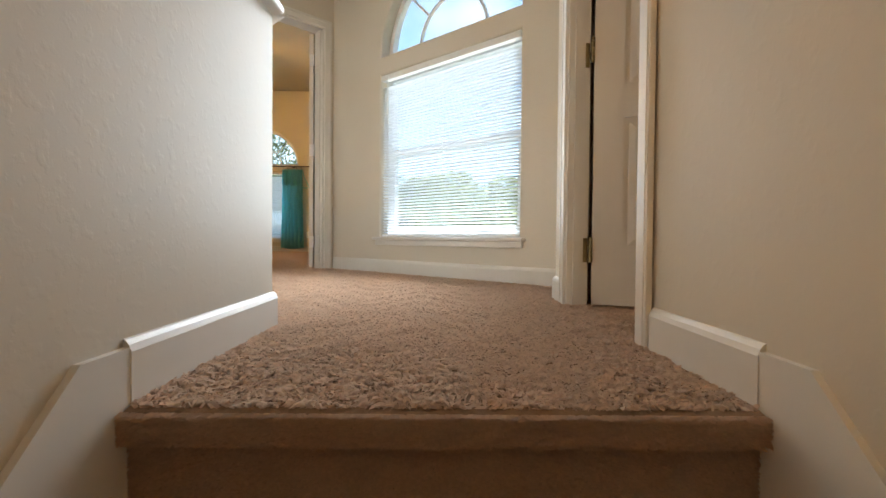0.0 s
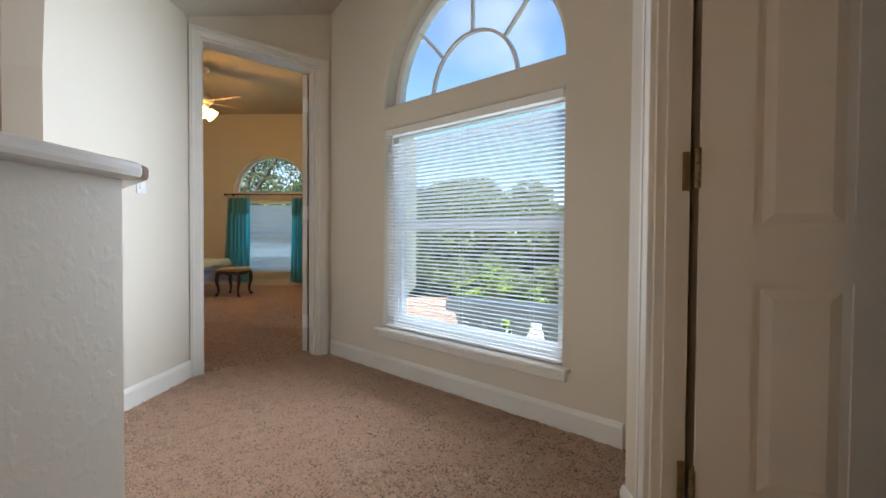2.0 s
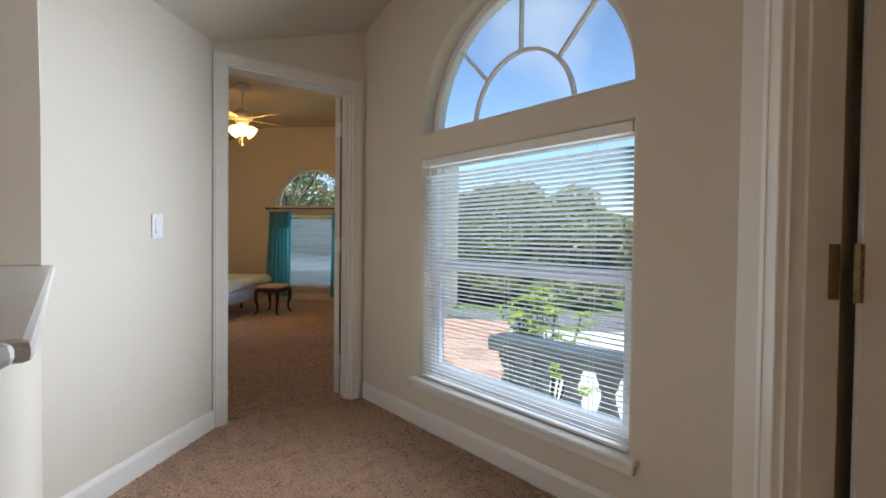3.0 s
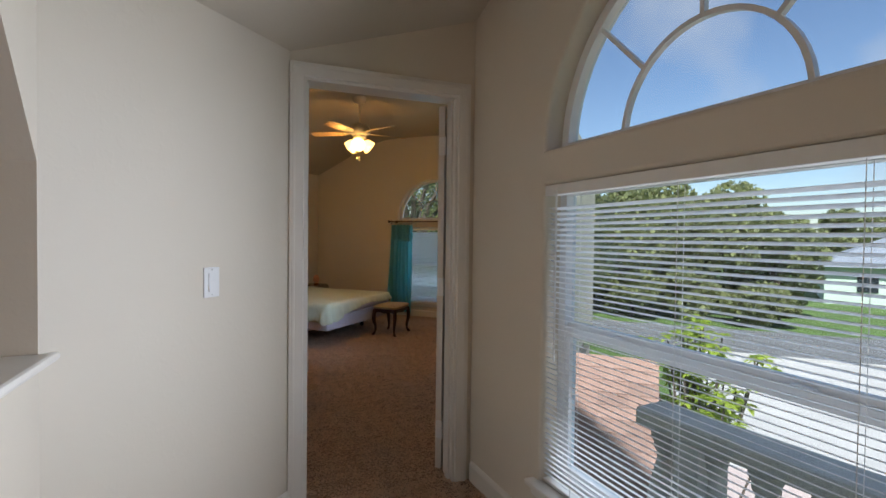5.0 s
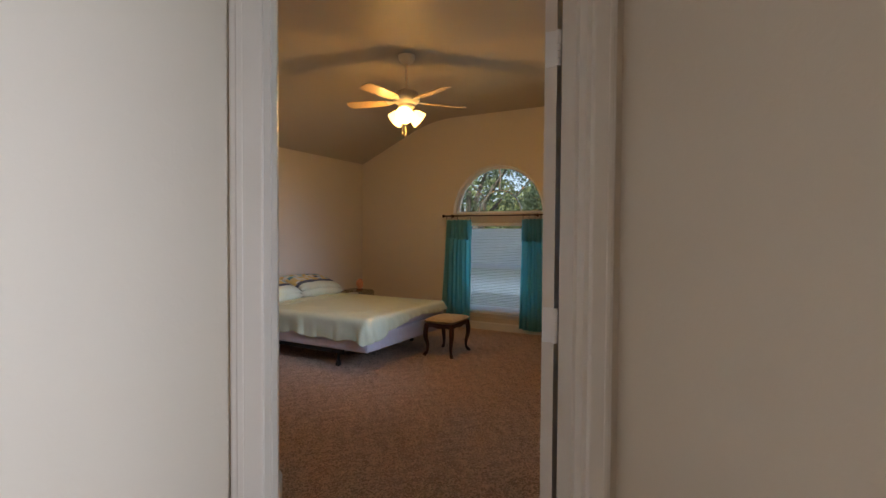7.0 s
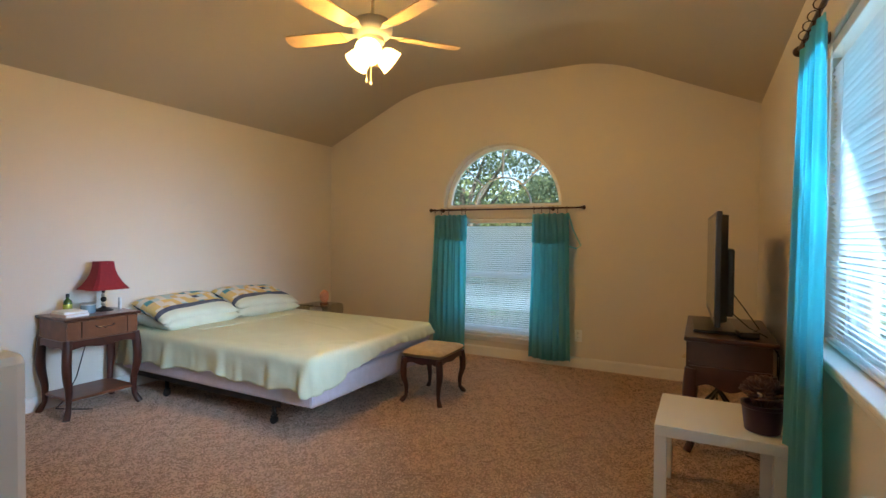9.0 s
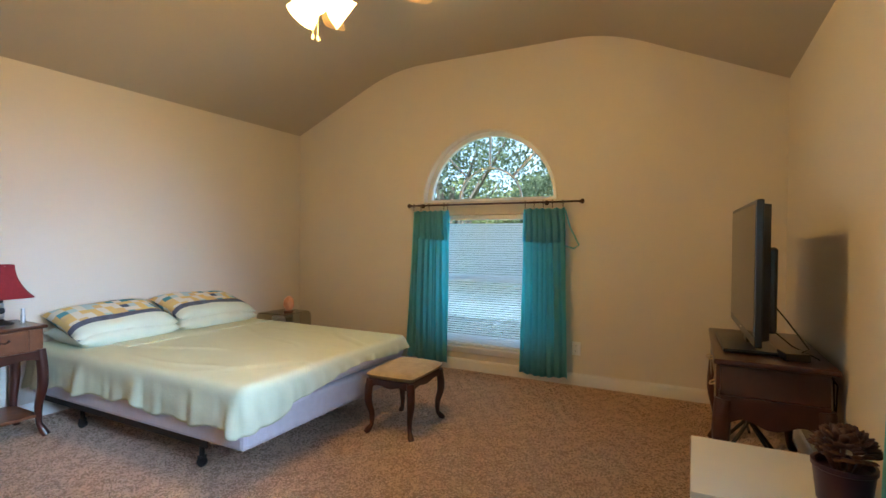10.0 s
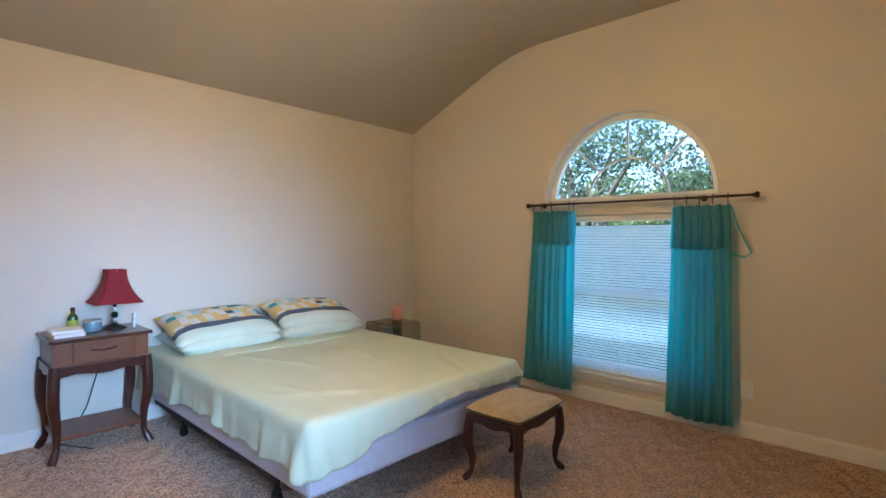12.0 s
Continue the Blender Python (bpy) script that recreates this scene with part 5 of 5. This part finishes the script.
# ---------- ceiling fan ----------
FAN = pose(-2.79, 6.59, 0.030, 0, 0, -4)
fan = thing("ceiling_fan", FAN, "cream five-blade ceiling fan with a lit three-shade light kit", "ceiling fan")
BULB = glow("lit_frosted_glass", (1.0, 0.58, 0.16), 1.9)
bm = bmesh.new()
lathe(bm, [(0.020, 2.84), (0.055, 2.855), (0.075, 2.885), (0.078, 2.92)], 26)
smooth(part("canopy", bm, FANWHITE, fan), 50)
bm = bmesh.new()
tube(bm, [(0, 0, 2.85), (0, 0, 2.60)], 0.011, 12)
part("downrod", bm, FANWHITE, fan)
bm = bmesh.new()
lathe(bm, [(r, z - 0.075) for r, z in ((0.0, 2.685), (0.05, 2.68), (0.105, 2.655), (0.125, 2.62), (0.125, 2.585), (0.10, 2.555), (0.075, 2.545), (0.075, 2.520), (0.05, 2.50), (0.05, 2.455), (0.030, 2.440), (0.0, 2.438))], 32)
smooth(part("motor_housing", bm, FANWHITE, fan), 50)
for a in (-18, 54, 126, 198, 270):
    m = pose(0, 0, 2.50, 0, 0, a)
    bm = bmesh.new()
    prism(bm, [(0.09, -0.012), (0.14, -0.022), (0.19, -0.050), (0.235, -0.052), (0.235, 0.052), (0.19, 0.050), (0.14, 0.022), (0.09, 0.012)], -0.004, 0.0, m @ pose(0, 0, -0.004, -90 + 11, 0, 0))
    part("blade_iron", bm, FANWHITE, fan)
    bm = bmesh.new()
    out = [(0.19, -0.054), (0.37, -0.061), (0.535, -0.065), (0.572, -0.058), (0.586, -0.038), (0.590, 0), (0.586, 0.038), (0.572, 0.058), (0.535, 0.065), (0.37, 0.061), (0.19, 0.054)]
    prism(bm, out, 0.0, 0.006, m @ pose(0, 0, 0.0, -90 + 11, 0, 0))
    part("blade", bm, MAPLE, fan, "pale maple fan blade")
for k in range(3):
    a = 60 + 120 * k
    m = pose(0, 0, 2.39, 0, 0, a) @ pose(0.045, 0, 0.012, 0, 0, 0) @ pose(0, 0, 0, 0, 124, 0) @ Matrix.Scale(0.86, 4)
    bm = bmesh.new()
    tube(bm, [m @ Vector((0, 0, -0.03)), m @ Vector((0, 0, 0.03))], 0.016, 12)
    arm = part("lamp_holder", bm, FANWHITE, fan)
    bm = bmesh.new()
    lathe(bm, [(0.024, 0.014), (0.052, 0.022), (0.074, 0.050), (0.086, 0.086), (0.090, 0.112), (0.096, 0.128), (0.092, 0.129), (0.082, 0.088), (0.068, 0.052), (0.018, 0.028)], 24, m)
    smooth(part("shade", bm, BULB, fan, "glowing frosted glass bell shade"), 60)
for x, y, z1 in ((0.02, -0.035, 2.175), (-0.03, -0.02, 2.20)):
    bm = bmesh.new()
    tube(bm, [(x, y, 2.38), (x, y, z1 + 0.02)], 0.0016, 6)
    lathe(bm, [(0.0, 0.028), (0.006, 0.022), (0.008, 0.008), (0.005, 0.0), (0.0, -0.001)], 10, pose(x, y, z1 - 0.005))
    part("pull_chain", bm, FANWHITE, fan, "pull chain with a cream fob")
for k in range(3):
    a = radians(60 + 120 * k)
    pl = bpy.data.lights.new("fan_bulb", "POINT")
    pl.energy, pl.color, pl.shadow_soft_size = 3.5, (1.0, 0.52, 0.12), 0.035
    o = new("fan_bulb", pl)
    o.location = (-2.79 + 0.16 * math.cos(a), 6.59 + 0.16 * math.sin(a), 2.30)

# ---------- outdoors ----------
GZ = -3.3
structure("ground", boxed(-600, 600, -600, 600, GZ - 0.3, GZ), GRASS, "green lawn reaching to the horizon", "ground")
structure("road", boxed(-60, 80, 24.5, 31.0, GZ - 0.02, GZ + 0.012), ASPHALT, "grey asphalt street", "road")
structure("kerb", boxed(-60, 80, 24.3, 24.5, GZ - 0.02, GZ + 0.10), CONCRETE, "concrete kerb", "kerb")
structure("driveway", boxed(1.2, 9.5, 13.0, 24.3, GZ - 0.02, GZ + 0.02), CONCRETE, "pale concrete driveway", "driveway")
structure("pavement", boxed(0.2, 12.0, 5.5, 13.0, GZ - 0.02, GZ + 0.015), PAVER, "pinkish paver court", "pavement")
structure("balcony_floor", boxed(-0.36, 5.2, 0.165, 1.55, -0.62, -0.5, m=WW), CAST, "weathered balcony slab", "balcony")

bal = thing("balustrade", WW @ pose(0.2, 1.12, -0.5, 0, 0, 5), "weathered cast-stone balustrade with urn balusters", "balustrade")
part("top_rail", boxed(-0.62, 3.6, -0.12, 0.12, 0.74, 0.85, bevel=0.02), CAST, bal)
part("bottom_rail", boxed(-0.62, 3.6, -0.10, 0.10, 0.0, 0.10, bevel=0.015), CAST, bal)
first = None
for i in range(16):
    x = -0.50 + i * 0.27
    if first is None:
        bm = bmesh.new()
        lathe(bm, [(0.075, 0.10), (0.075, 0.14), (0.045, 0.17), (0.05, 0.20), (0.088, 0.30), (0.092, 0.36), (0.07, 0.46), (0.045, 0.56), (0.045, 0.60), (0.062, 0.63), (0.062, 0.66), (0.078, 0.69), (0.078, 0.74)], 16)
        first = smooth(part("baluster", bm, CAST, bal), 60)
        first.matrix_basis = pose(x, 0, 0)
    else:
        o = new("baluster", first.data)
        o.parent = bal
        o.matrix_basis = pose(x, 0, 0)
part("pier", boxed(-0.36, -0.22, -0.13, 0.13, 0.0, 0.74), CAST, bal)

# lower shingled roof of the porch
rf = thing("porch_roof", pose(0, 0, 0), "brown shingled porch roof below the windows", "roof")
part("roof_deck", prism(bmesh.new(), [(6.05, -1.35), (7.25, 0.02), (7.9, -0.8), (7.9, -1.35)], -0.36, 0.52, Matrix(((0, 1, 0, 0), (1, 0, 0, 0), (0, 0, 1, 0), (0, 0, 0, 1)))), SHINGLE, rf)
slope = math.degrees(math.atan2(1.37, 1.2))
for i in range(13):
    f = (i + 0.5) / 13
    for k in range(3):
        x0 = -0.36 + 0.88 * k / 3
        c = part("shingle", boxed(x0 + 0.002, x0 + 0.2913, -0.075, 0.075, 0.0, 0.012), SHINGLE, rf)
        c.matrix_basis = pose(0, 6.05 + 1.2 * f, -1.35 + 1.37 * f, slope - 3) @ pose(0, 0, 0.004 + 0.004 * (k % 2))
structure("porch_wall", boxed(-0.36, 0.50, 6.2, 7.8, GZ, -1.35), STUCCO, "cream stucco porch wall", "wall")
structure("house_skirt", boxed(-5.3, -0.37, 4.2, 9.08, GZ, -0.25), STUCCO, "cream stucco lower storey", "wall")
structure("exterior_cladding", wall_with_window(bmesh.new(), RIGHT @ pose(0, 0.162, 0), -Y_F - 0.16, -4.0, 2.47, -6.50, -5.05, 0.86, 2.02, None, 0.03), STUCCO, "cream exterior stucco", "wall")


def leaf_cloud(bm_verts, bm_faces, centre, radii, count, size, rng, long=1.6):
    """Scatters small folded leaves through a lumpy ellipsoid, denser towards its skin."""
    base = len(bm_verts)
    p = rng.normal(size=(count, 3))
    p /= np.linalg.norm(p, axis=1)[:, None]
    r = rng.uniform(0.35, 1.0, size=(count, 1)) ** 0.45
    pos = np.array(centre) + p * r * np.array(radii)
    for q in pos:
        a = rng.normal(size=3)
        a /= np.linalg.norm(a)
        b = np.cross(a, rng.normal(size=3))
        b /= np.linalg.norm(b) + 1e-9
        s = size * rng.uniform(0.6, 1.3)
        n = len(bm_verts)
        bm_verts.extend([tuple(q - a * s * long / 2), tuple(q + b * s * 0.5), tuple(q + a * s * long / 2), tuple(q - b * s * 0.5)])
        bm_faces.append((n, n + 1, n + 2, n + 3))


def tree(x, y, h, spread, leaf, count, seed, label, material=None, low=0.28, lumps=16):
    rng = np.random.default_rng(seed)
    root = thing("tree", pose(x, y, GZ), label, "tree")
    bm = bmesh.new()
    tube(bm, [(0, 0, -0.1), (0.1, 0.05, h * 0.15), (0.0, 0.1, h * 0.35), (0.15, 0, h * 0.6)], [h * 0.035, h * 0.026, h * 0.02, h * 0.008], 10)
    part("trunk", bm, BARK, root)
    verts, faces = [], []
    for k in range(lumps):
        a = rng.uniform(0, 6.283)
        rr = spread * rng.uniform(0.25, 0.85)
        z = h * rng.uniform(low, 0.86)
        taper = 1.0 - 0.55 * max(0, (z / h - 0.5) / 0.5)
        c = (rr * taper * math.cos(a), rr * taper * math.sin(a), z)
        s = spread * rng.uniform(0.28, 0.5)
        leaf_cloud(verts, faces, c, (s, s, s * 0.7), count // lumps, leaf, rng)
        bm = bmesh.new()
        tube(bm, [(0.02, 0.05, h * 0.3), (c[0] * 0.4, c[1] * 0.4, h * 0.3 + (c[2] - h * 0.3) * 0.6), c], [h * 0.014, h * 0.009, h * 0.003], 6)
        part("limb", bm, BARK, root)
    me = bpy.data.meshes.new("crown")
    me.from_pydata(verts, [], faces)
    me.materials.append(material or LEAF)
    cr = new("crown", me)
    cr.parent = root
    return root


# trees across the street and beside the drive
for i, (x, y, h, s) in enumerate(((-7.5, 36, 9.0, 5.0), (-1.5, 35.5, 8.2, 4.6), (3.2, 37, 8.6, 4.6), (7.6, 36, 7.0, 3.6), (-13, 38, 9.5, 5.0), (1.0, 44, 9.5, 5.0), (-4.5, 45, 10.0, 5.0))):
    tree(x, y, h, s, 0.26, 9000, 20 + i, "broad leafy green tree across the street", low=0.10)
for i, (x, y, h, s) in enumerate(((18.5, 62, 8.5, 3.6), (24, 66, 9, 3.5))):
    tree(x, y, h, s, 0.5, 2500, 40 + i, "distant dark green tree behind the house")
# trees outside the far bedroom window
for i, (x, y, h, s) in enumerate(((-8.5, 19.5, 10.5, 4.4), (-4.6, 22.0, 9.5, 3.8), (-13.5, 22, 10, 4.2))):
    tree(x, y, h, s, 0.08, 21000, 60 + i, "leafy oak close outside the bedroom window", LEAFSHADE, low=0.12, lumps=18)
for i, (x, y) in enumerate(((16, 8), (19, 2), (15, 15))):
    tree(x, y, 7.0, 3.4, 0.35, 3500, 80 + i, "leafy green tree beside the house", low=0.12)
# hedge shrubs in front of the trees
for i, (x, y) in enumerate(((-3.5, 32.5), (-0.4, 32.6), (2.6, 32.8), (5.8, 33), (-7, 32.6))):
    tree(x, y, 3.0, 2.0, 0.28, 2500, 90 + i, "rounded green shrub at the lawn's edge", low=0.15, lumps=9)

# schefflera-like shrub by the balcony
rng = np.random.default_rng(5)
sb = thing("umbrella_shrub", pose(0.95, 7.55, GZ), "tall shrub with whorls of lime-green leaves", "shrub")
bm = bmesh.new()
tips = []
for k in range(44):
    a = rng.uniform(0, 6.283)
    rr = rng.uniform(0.05, 0.62)
    top = Vector((rr * math.cos(a), rr * math.sin(a) * 0.8, rng.uniform(2.5, 3.85) - 0.4 * rr))
    tube(bm, [(0.03 * math.cos(a), 0.03 * math.sin(a), 0), (top.x * 0.35, top.y * 0.35, top.z * 0.55), tuple(top)], [0.028, 0.018, 0.008], 6)
    tips.append(top)
    for j in range(3):
        tips.append(top + Vector((rng.uniform(-0.14, 0.14), rng.uniform(-0.14, 0.14), rng.uniform(-0.30, 0.05))))
part("stems", bm, BARK, sb)
verts, faces = [], []
for tp in tips:
    for k in range(9):
        a = 6.283 * k / 9 + rng.uniform(-0.2, 0.2)
        dz = rng.uniform(-0.45, 0.25)
        d = Vector((math.cos(a), math.sin(a), dz)).normalized()
        s = d.cross(Vector((0, 0, 1))).normalized()
        L, W = rng.uniform(0.11, 0.18), rng.uniform(0.022, 0.034)
        n = len(verts)
        up = Vector((0, 0, 0.012))
        for q in (tp, tp + d * L * 0.45 + s * W + up, tp + d * L * 0.9 - up, tp + d * L - up * 2, tp + d * L * 0.45 - s * W + up):
            verts.append(tuple(q))
        faces.append((n, n + 1, n + 2, n + 3, n + 4))
me = bpy.data.meshes.new("leaves")
me.from_pydata(verts, [], faces)
me.materials.append(LEAFLIME)
lv = new("leaves", me)
lv.parent = sb
lv["label"] = "lime-green pointed leaves"

# neighbour's house
nh = thing("neighbour_house", pose(21.5, 49, GZ, 0, 0, -12), "pale green bungalow with a blue-grey shingle roof", "house")
part("wall", boxed(-8, 8, -4, 4, 0, 2.9), HOUSEWALL, nh)
bm = bmesh.new()
v = [bm.verts.new(p) for p in ((-8.7, -4.7, 2.8), (8.7, -4.7, 2.8), (8.7, 4.7, 2.8), (-8.7, 4.7, 2.8), (-4.2, 0, 5.0), (4.2, 0, 5.0))]
for f in ((0, 1, 5, 4), (2, 3, 4, 5), (1, 2, 5), (3, 0, 4), (3, 2, 1, 0)):
    bm.faces.new([v[i] for i in f])
part("roof", bm, ROOFGREY, nh)
for x in (-5.5, -1.5, 3.0):
    wn = part("window", boxed(x - 0.6, x + 0.6, -4.05, -3.99, 1.0, 2.2), SOLAR, nh)
    part("window_frame", boxed(x - 0.7, x + 0.7, -4.04, -3.98, 2.2, 2.3), VINYL, wn)
part("door", boxed(0.5, 1.4, -4.05, -3.99, 0.0, 2.1), VINYL, nh)


# ---------- carpet pile on the landing ----------
def pile(name, x0, x1, y0, y1, count, seed, keep, label, h=0.006, wide=1.0):
    """Short twisted tufts standing on the carpet."""
    r = np.random.default_rng(seed)
    p = np.stack([r.uniform(x0, x1, count), r.uniform(y0, y1, count)], 1)
    p = p[keep(p[:, 0], p[:, 1])]
    n = len(p)
    a = r.uniform(0, 6.283, n)
    lean = r.normal(0, 0.0045, (n, 2)) + 0.004 * np.stack([np.sin(p[:, 0] * 37 + 5 * np.sin(p[:, 1] * 11)), np.sin(p[:, 1] * 31 + 5 * np.sin(p[:, 0] * 13))], 1)
    w = r.uniform(0.0018, 0.0034, n) * wide
    clump = np.sin(p[:, 0] * 61 + 3 * np.sin(p[:, 1] * 23)) * np.sin(p[:, 1] * 57 + 3 * np.sin(p[:, 0] * 27 + 1)) + 0.6 * np.sin(p[:, 0] * 133 + p[:, 1] * 41) * np.sin(p[:, 1] * 121 - p[:, 0] * 37)
    hh = h * r.uniform(0.6, 1.15, n) * (1 + 0.45 * clump)
    v = np.zeros((n, 4, 3))
    dx, dy = np.cos(a) * w, np.sin(a) * w
    v[:, 0] = np.stack([p[:, 0] - dx, p[:, 1] - dy, np.full(n, -0.001)], 1)
    v[:, 1] = np.stack([p[:, 0] + dx, p[:, 1] + dy, np.full(n, -0.001)], 1)
    v[:, 2] = np.stack([p[:, 0] + dx * 0.8 + lean[:, 0], p[:, 1] + dy * 0.8 + lean[:, 1], hh], 1)
    v[:, 3] = np.stack([p[:, 0] - dx * 0.8 + lean[:, 0], p[:, 1] - dy * 0.8 + lean[:, 1], hh], 1)
    me = bpy.data.meshes.new(name)
    me.from_pydata(v.reshape(-1, 3).tolist(), [], np.arange(n * 4).reshape(-1, 4).tolist())
    me.materials.append(TUFT)
    ob = new(name, me)
    return tagged(ob, label, "carpet", kind="stuff")


TUFT = translucent("carpet_tuft", (0.72, 0.55, 0.42), (0.72, 0.55, 0.42), 0.5)
TUFT.node_tree.nodes["Principled BSDF"].inputs["Sheen Weight"].default_value = 0.3
nt = TUFT.node_tree
geo = nt.nodes.new("ShaderNodeNewGeometry")
mr = nt.nodes.new("ShaderNodeMapRange")
mr.inputs["To Min"].default_value, mr.inputs["To Max"].default_value = 0.88, 1.18
vm = nt.nodes.new("ShaderNodeVectorMath")
vm.operation = "SCALE"
src = nt.nodes["Principled BSDF"].inputs["Base Color"].links[0].from_socket
nt.links.new(geo.outputs["Random Per Island"], mr.inputs["Value"])
nt.links.new(src, vm.inputs[0])
nt.links.new(mr.outputs["Result"], vm.inputs["Scale"])
nt.links.new(vm.outputs[0], nt.nodes["Principled BSDF"].inputs["Base Color"])


def on_landing(x, y):
    wwn = (x + 0.03) * 0.6875 + (y - 3.648) * 0.726 < -0.02
    dwn = (x + 0.525) * -0.6947 + (y - 4.055) * 0.7193 < 0.05
    dg = (x + 0.075) * 0.707 + (y - 1.31) * 0.707 > 0.02
    st = (x > -0.06) & (y > 0.58)
    return wwn & dwn & (dg | st) & (x > -1.15) & ((x < 0.955) | ((y > 1.1) & (y < 1.84)) | ((y > 2.06 + 1.11 * (x - 0.955)) & (x < 1.35)))


pile("carpet_pile", -1.2, 1.6, 0.585, 4.1, 320000, 11, on_landing, "short beige carpet pile on the landing", h=0.006, wide=1.8)


def in_bedroom(x, y):
    dwn = (x + 0.525) * -0.6947 + (y - 4.055) * 0.7193 > 0.05
    ent = (x + 1.215) * 0.6947 + (y - 3.56) * 0.7193 > 0.02
    return dwn & (ent | (x < -2.2)) & (x > X_L + 0.02) & (x < X_R - 0.02) & ((y > Y_S + 0.02) | (x > -2.2)) & (y < Y_F - 0.02)


r = np.random.default_rng(13)
n = 26000
px, pz = r.uniform(-0.07, 0.97, n), -0.004 - 0.18 * r.uniform(0, 1, n) ** 1.2
py = np.where(pz > -0.05, 0.571, 0.600)
w, ln = r.uniform(0.0022, 0.0042, n), r.uniform(0.006, 0.013, n)
v = np.zeros((n, 4, 3))
tip = np.stack([px + r.normal(0, 0.004, n), py - ln, pz - r.uniform(0.0, 0.008, n)], 1)
v[:, 0], v[:, 1] = np.stack([px - w, py + 0.002, pz], 1), np.stack([px + w, py + 0.002, pz], 1)
v[:, 2], v[:, 3] = tip + np.stack([w * 0.8, 0 * w, 0 * w], 1), tip - np.stack([w * 0.8, 0 * w, 0 * w], 1)
me = bpy.data.meshes.new("stair_pile")
me.from_pydata(v.reshape(-1, 3).tolist(), [], np.arange(n * 4).reshape(-1, 4).tolist())
me.materials.append(TUFT)
tagged(new("stair_pile", me), "short beige carpet pile over the top riser", "carpet", kind="stuff")

pile("carpet_pile", X_L, X_R, 3.6, Y_F, 420000, 12, in_bedroom, "short beige carpet pile in the bedroom", h=0.0035, wide=2.2)

# lit pendant over the stairwell, behind the start of the walk
pd = thing("pendant_lamp", pose(-0.9, -1.9, 1.75), "round frosted glass pendant lamp over the stairwell", "lamp")
bm = bmesh.new()
bmesh.ops.create_uvsphere(bm, u_segments=24, v_segments=14, radius=0.13)
smooth(part("globe", bm, glow("lit_pendant_glass", (1.0, 0.58, 0.24), 16.0), pd, "glowing frosted glass globe"), 80)
part("rod", tube(bmesh.new(), [(0, 0, 0.125), (0, 0, 0.415)], 0.008, 8), BRASS, pd)
bm = bmesh.new()
lathe(bm, [(0.03, 0.385), (0.06, 0.40), (0.06, 0.415)], 20)
part("canopy", bm, BRASS, pd)
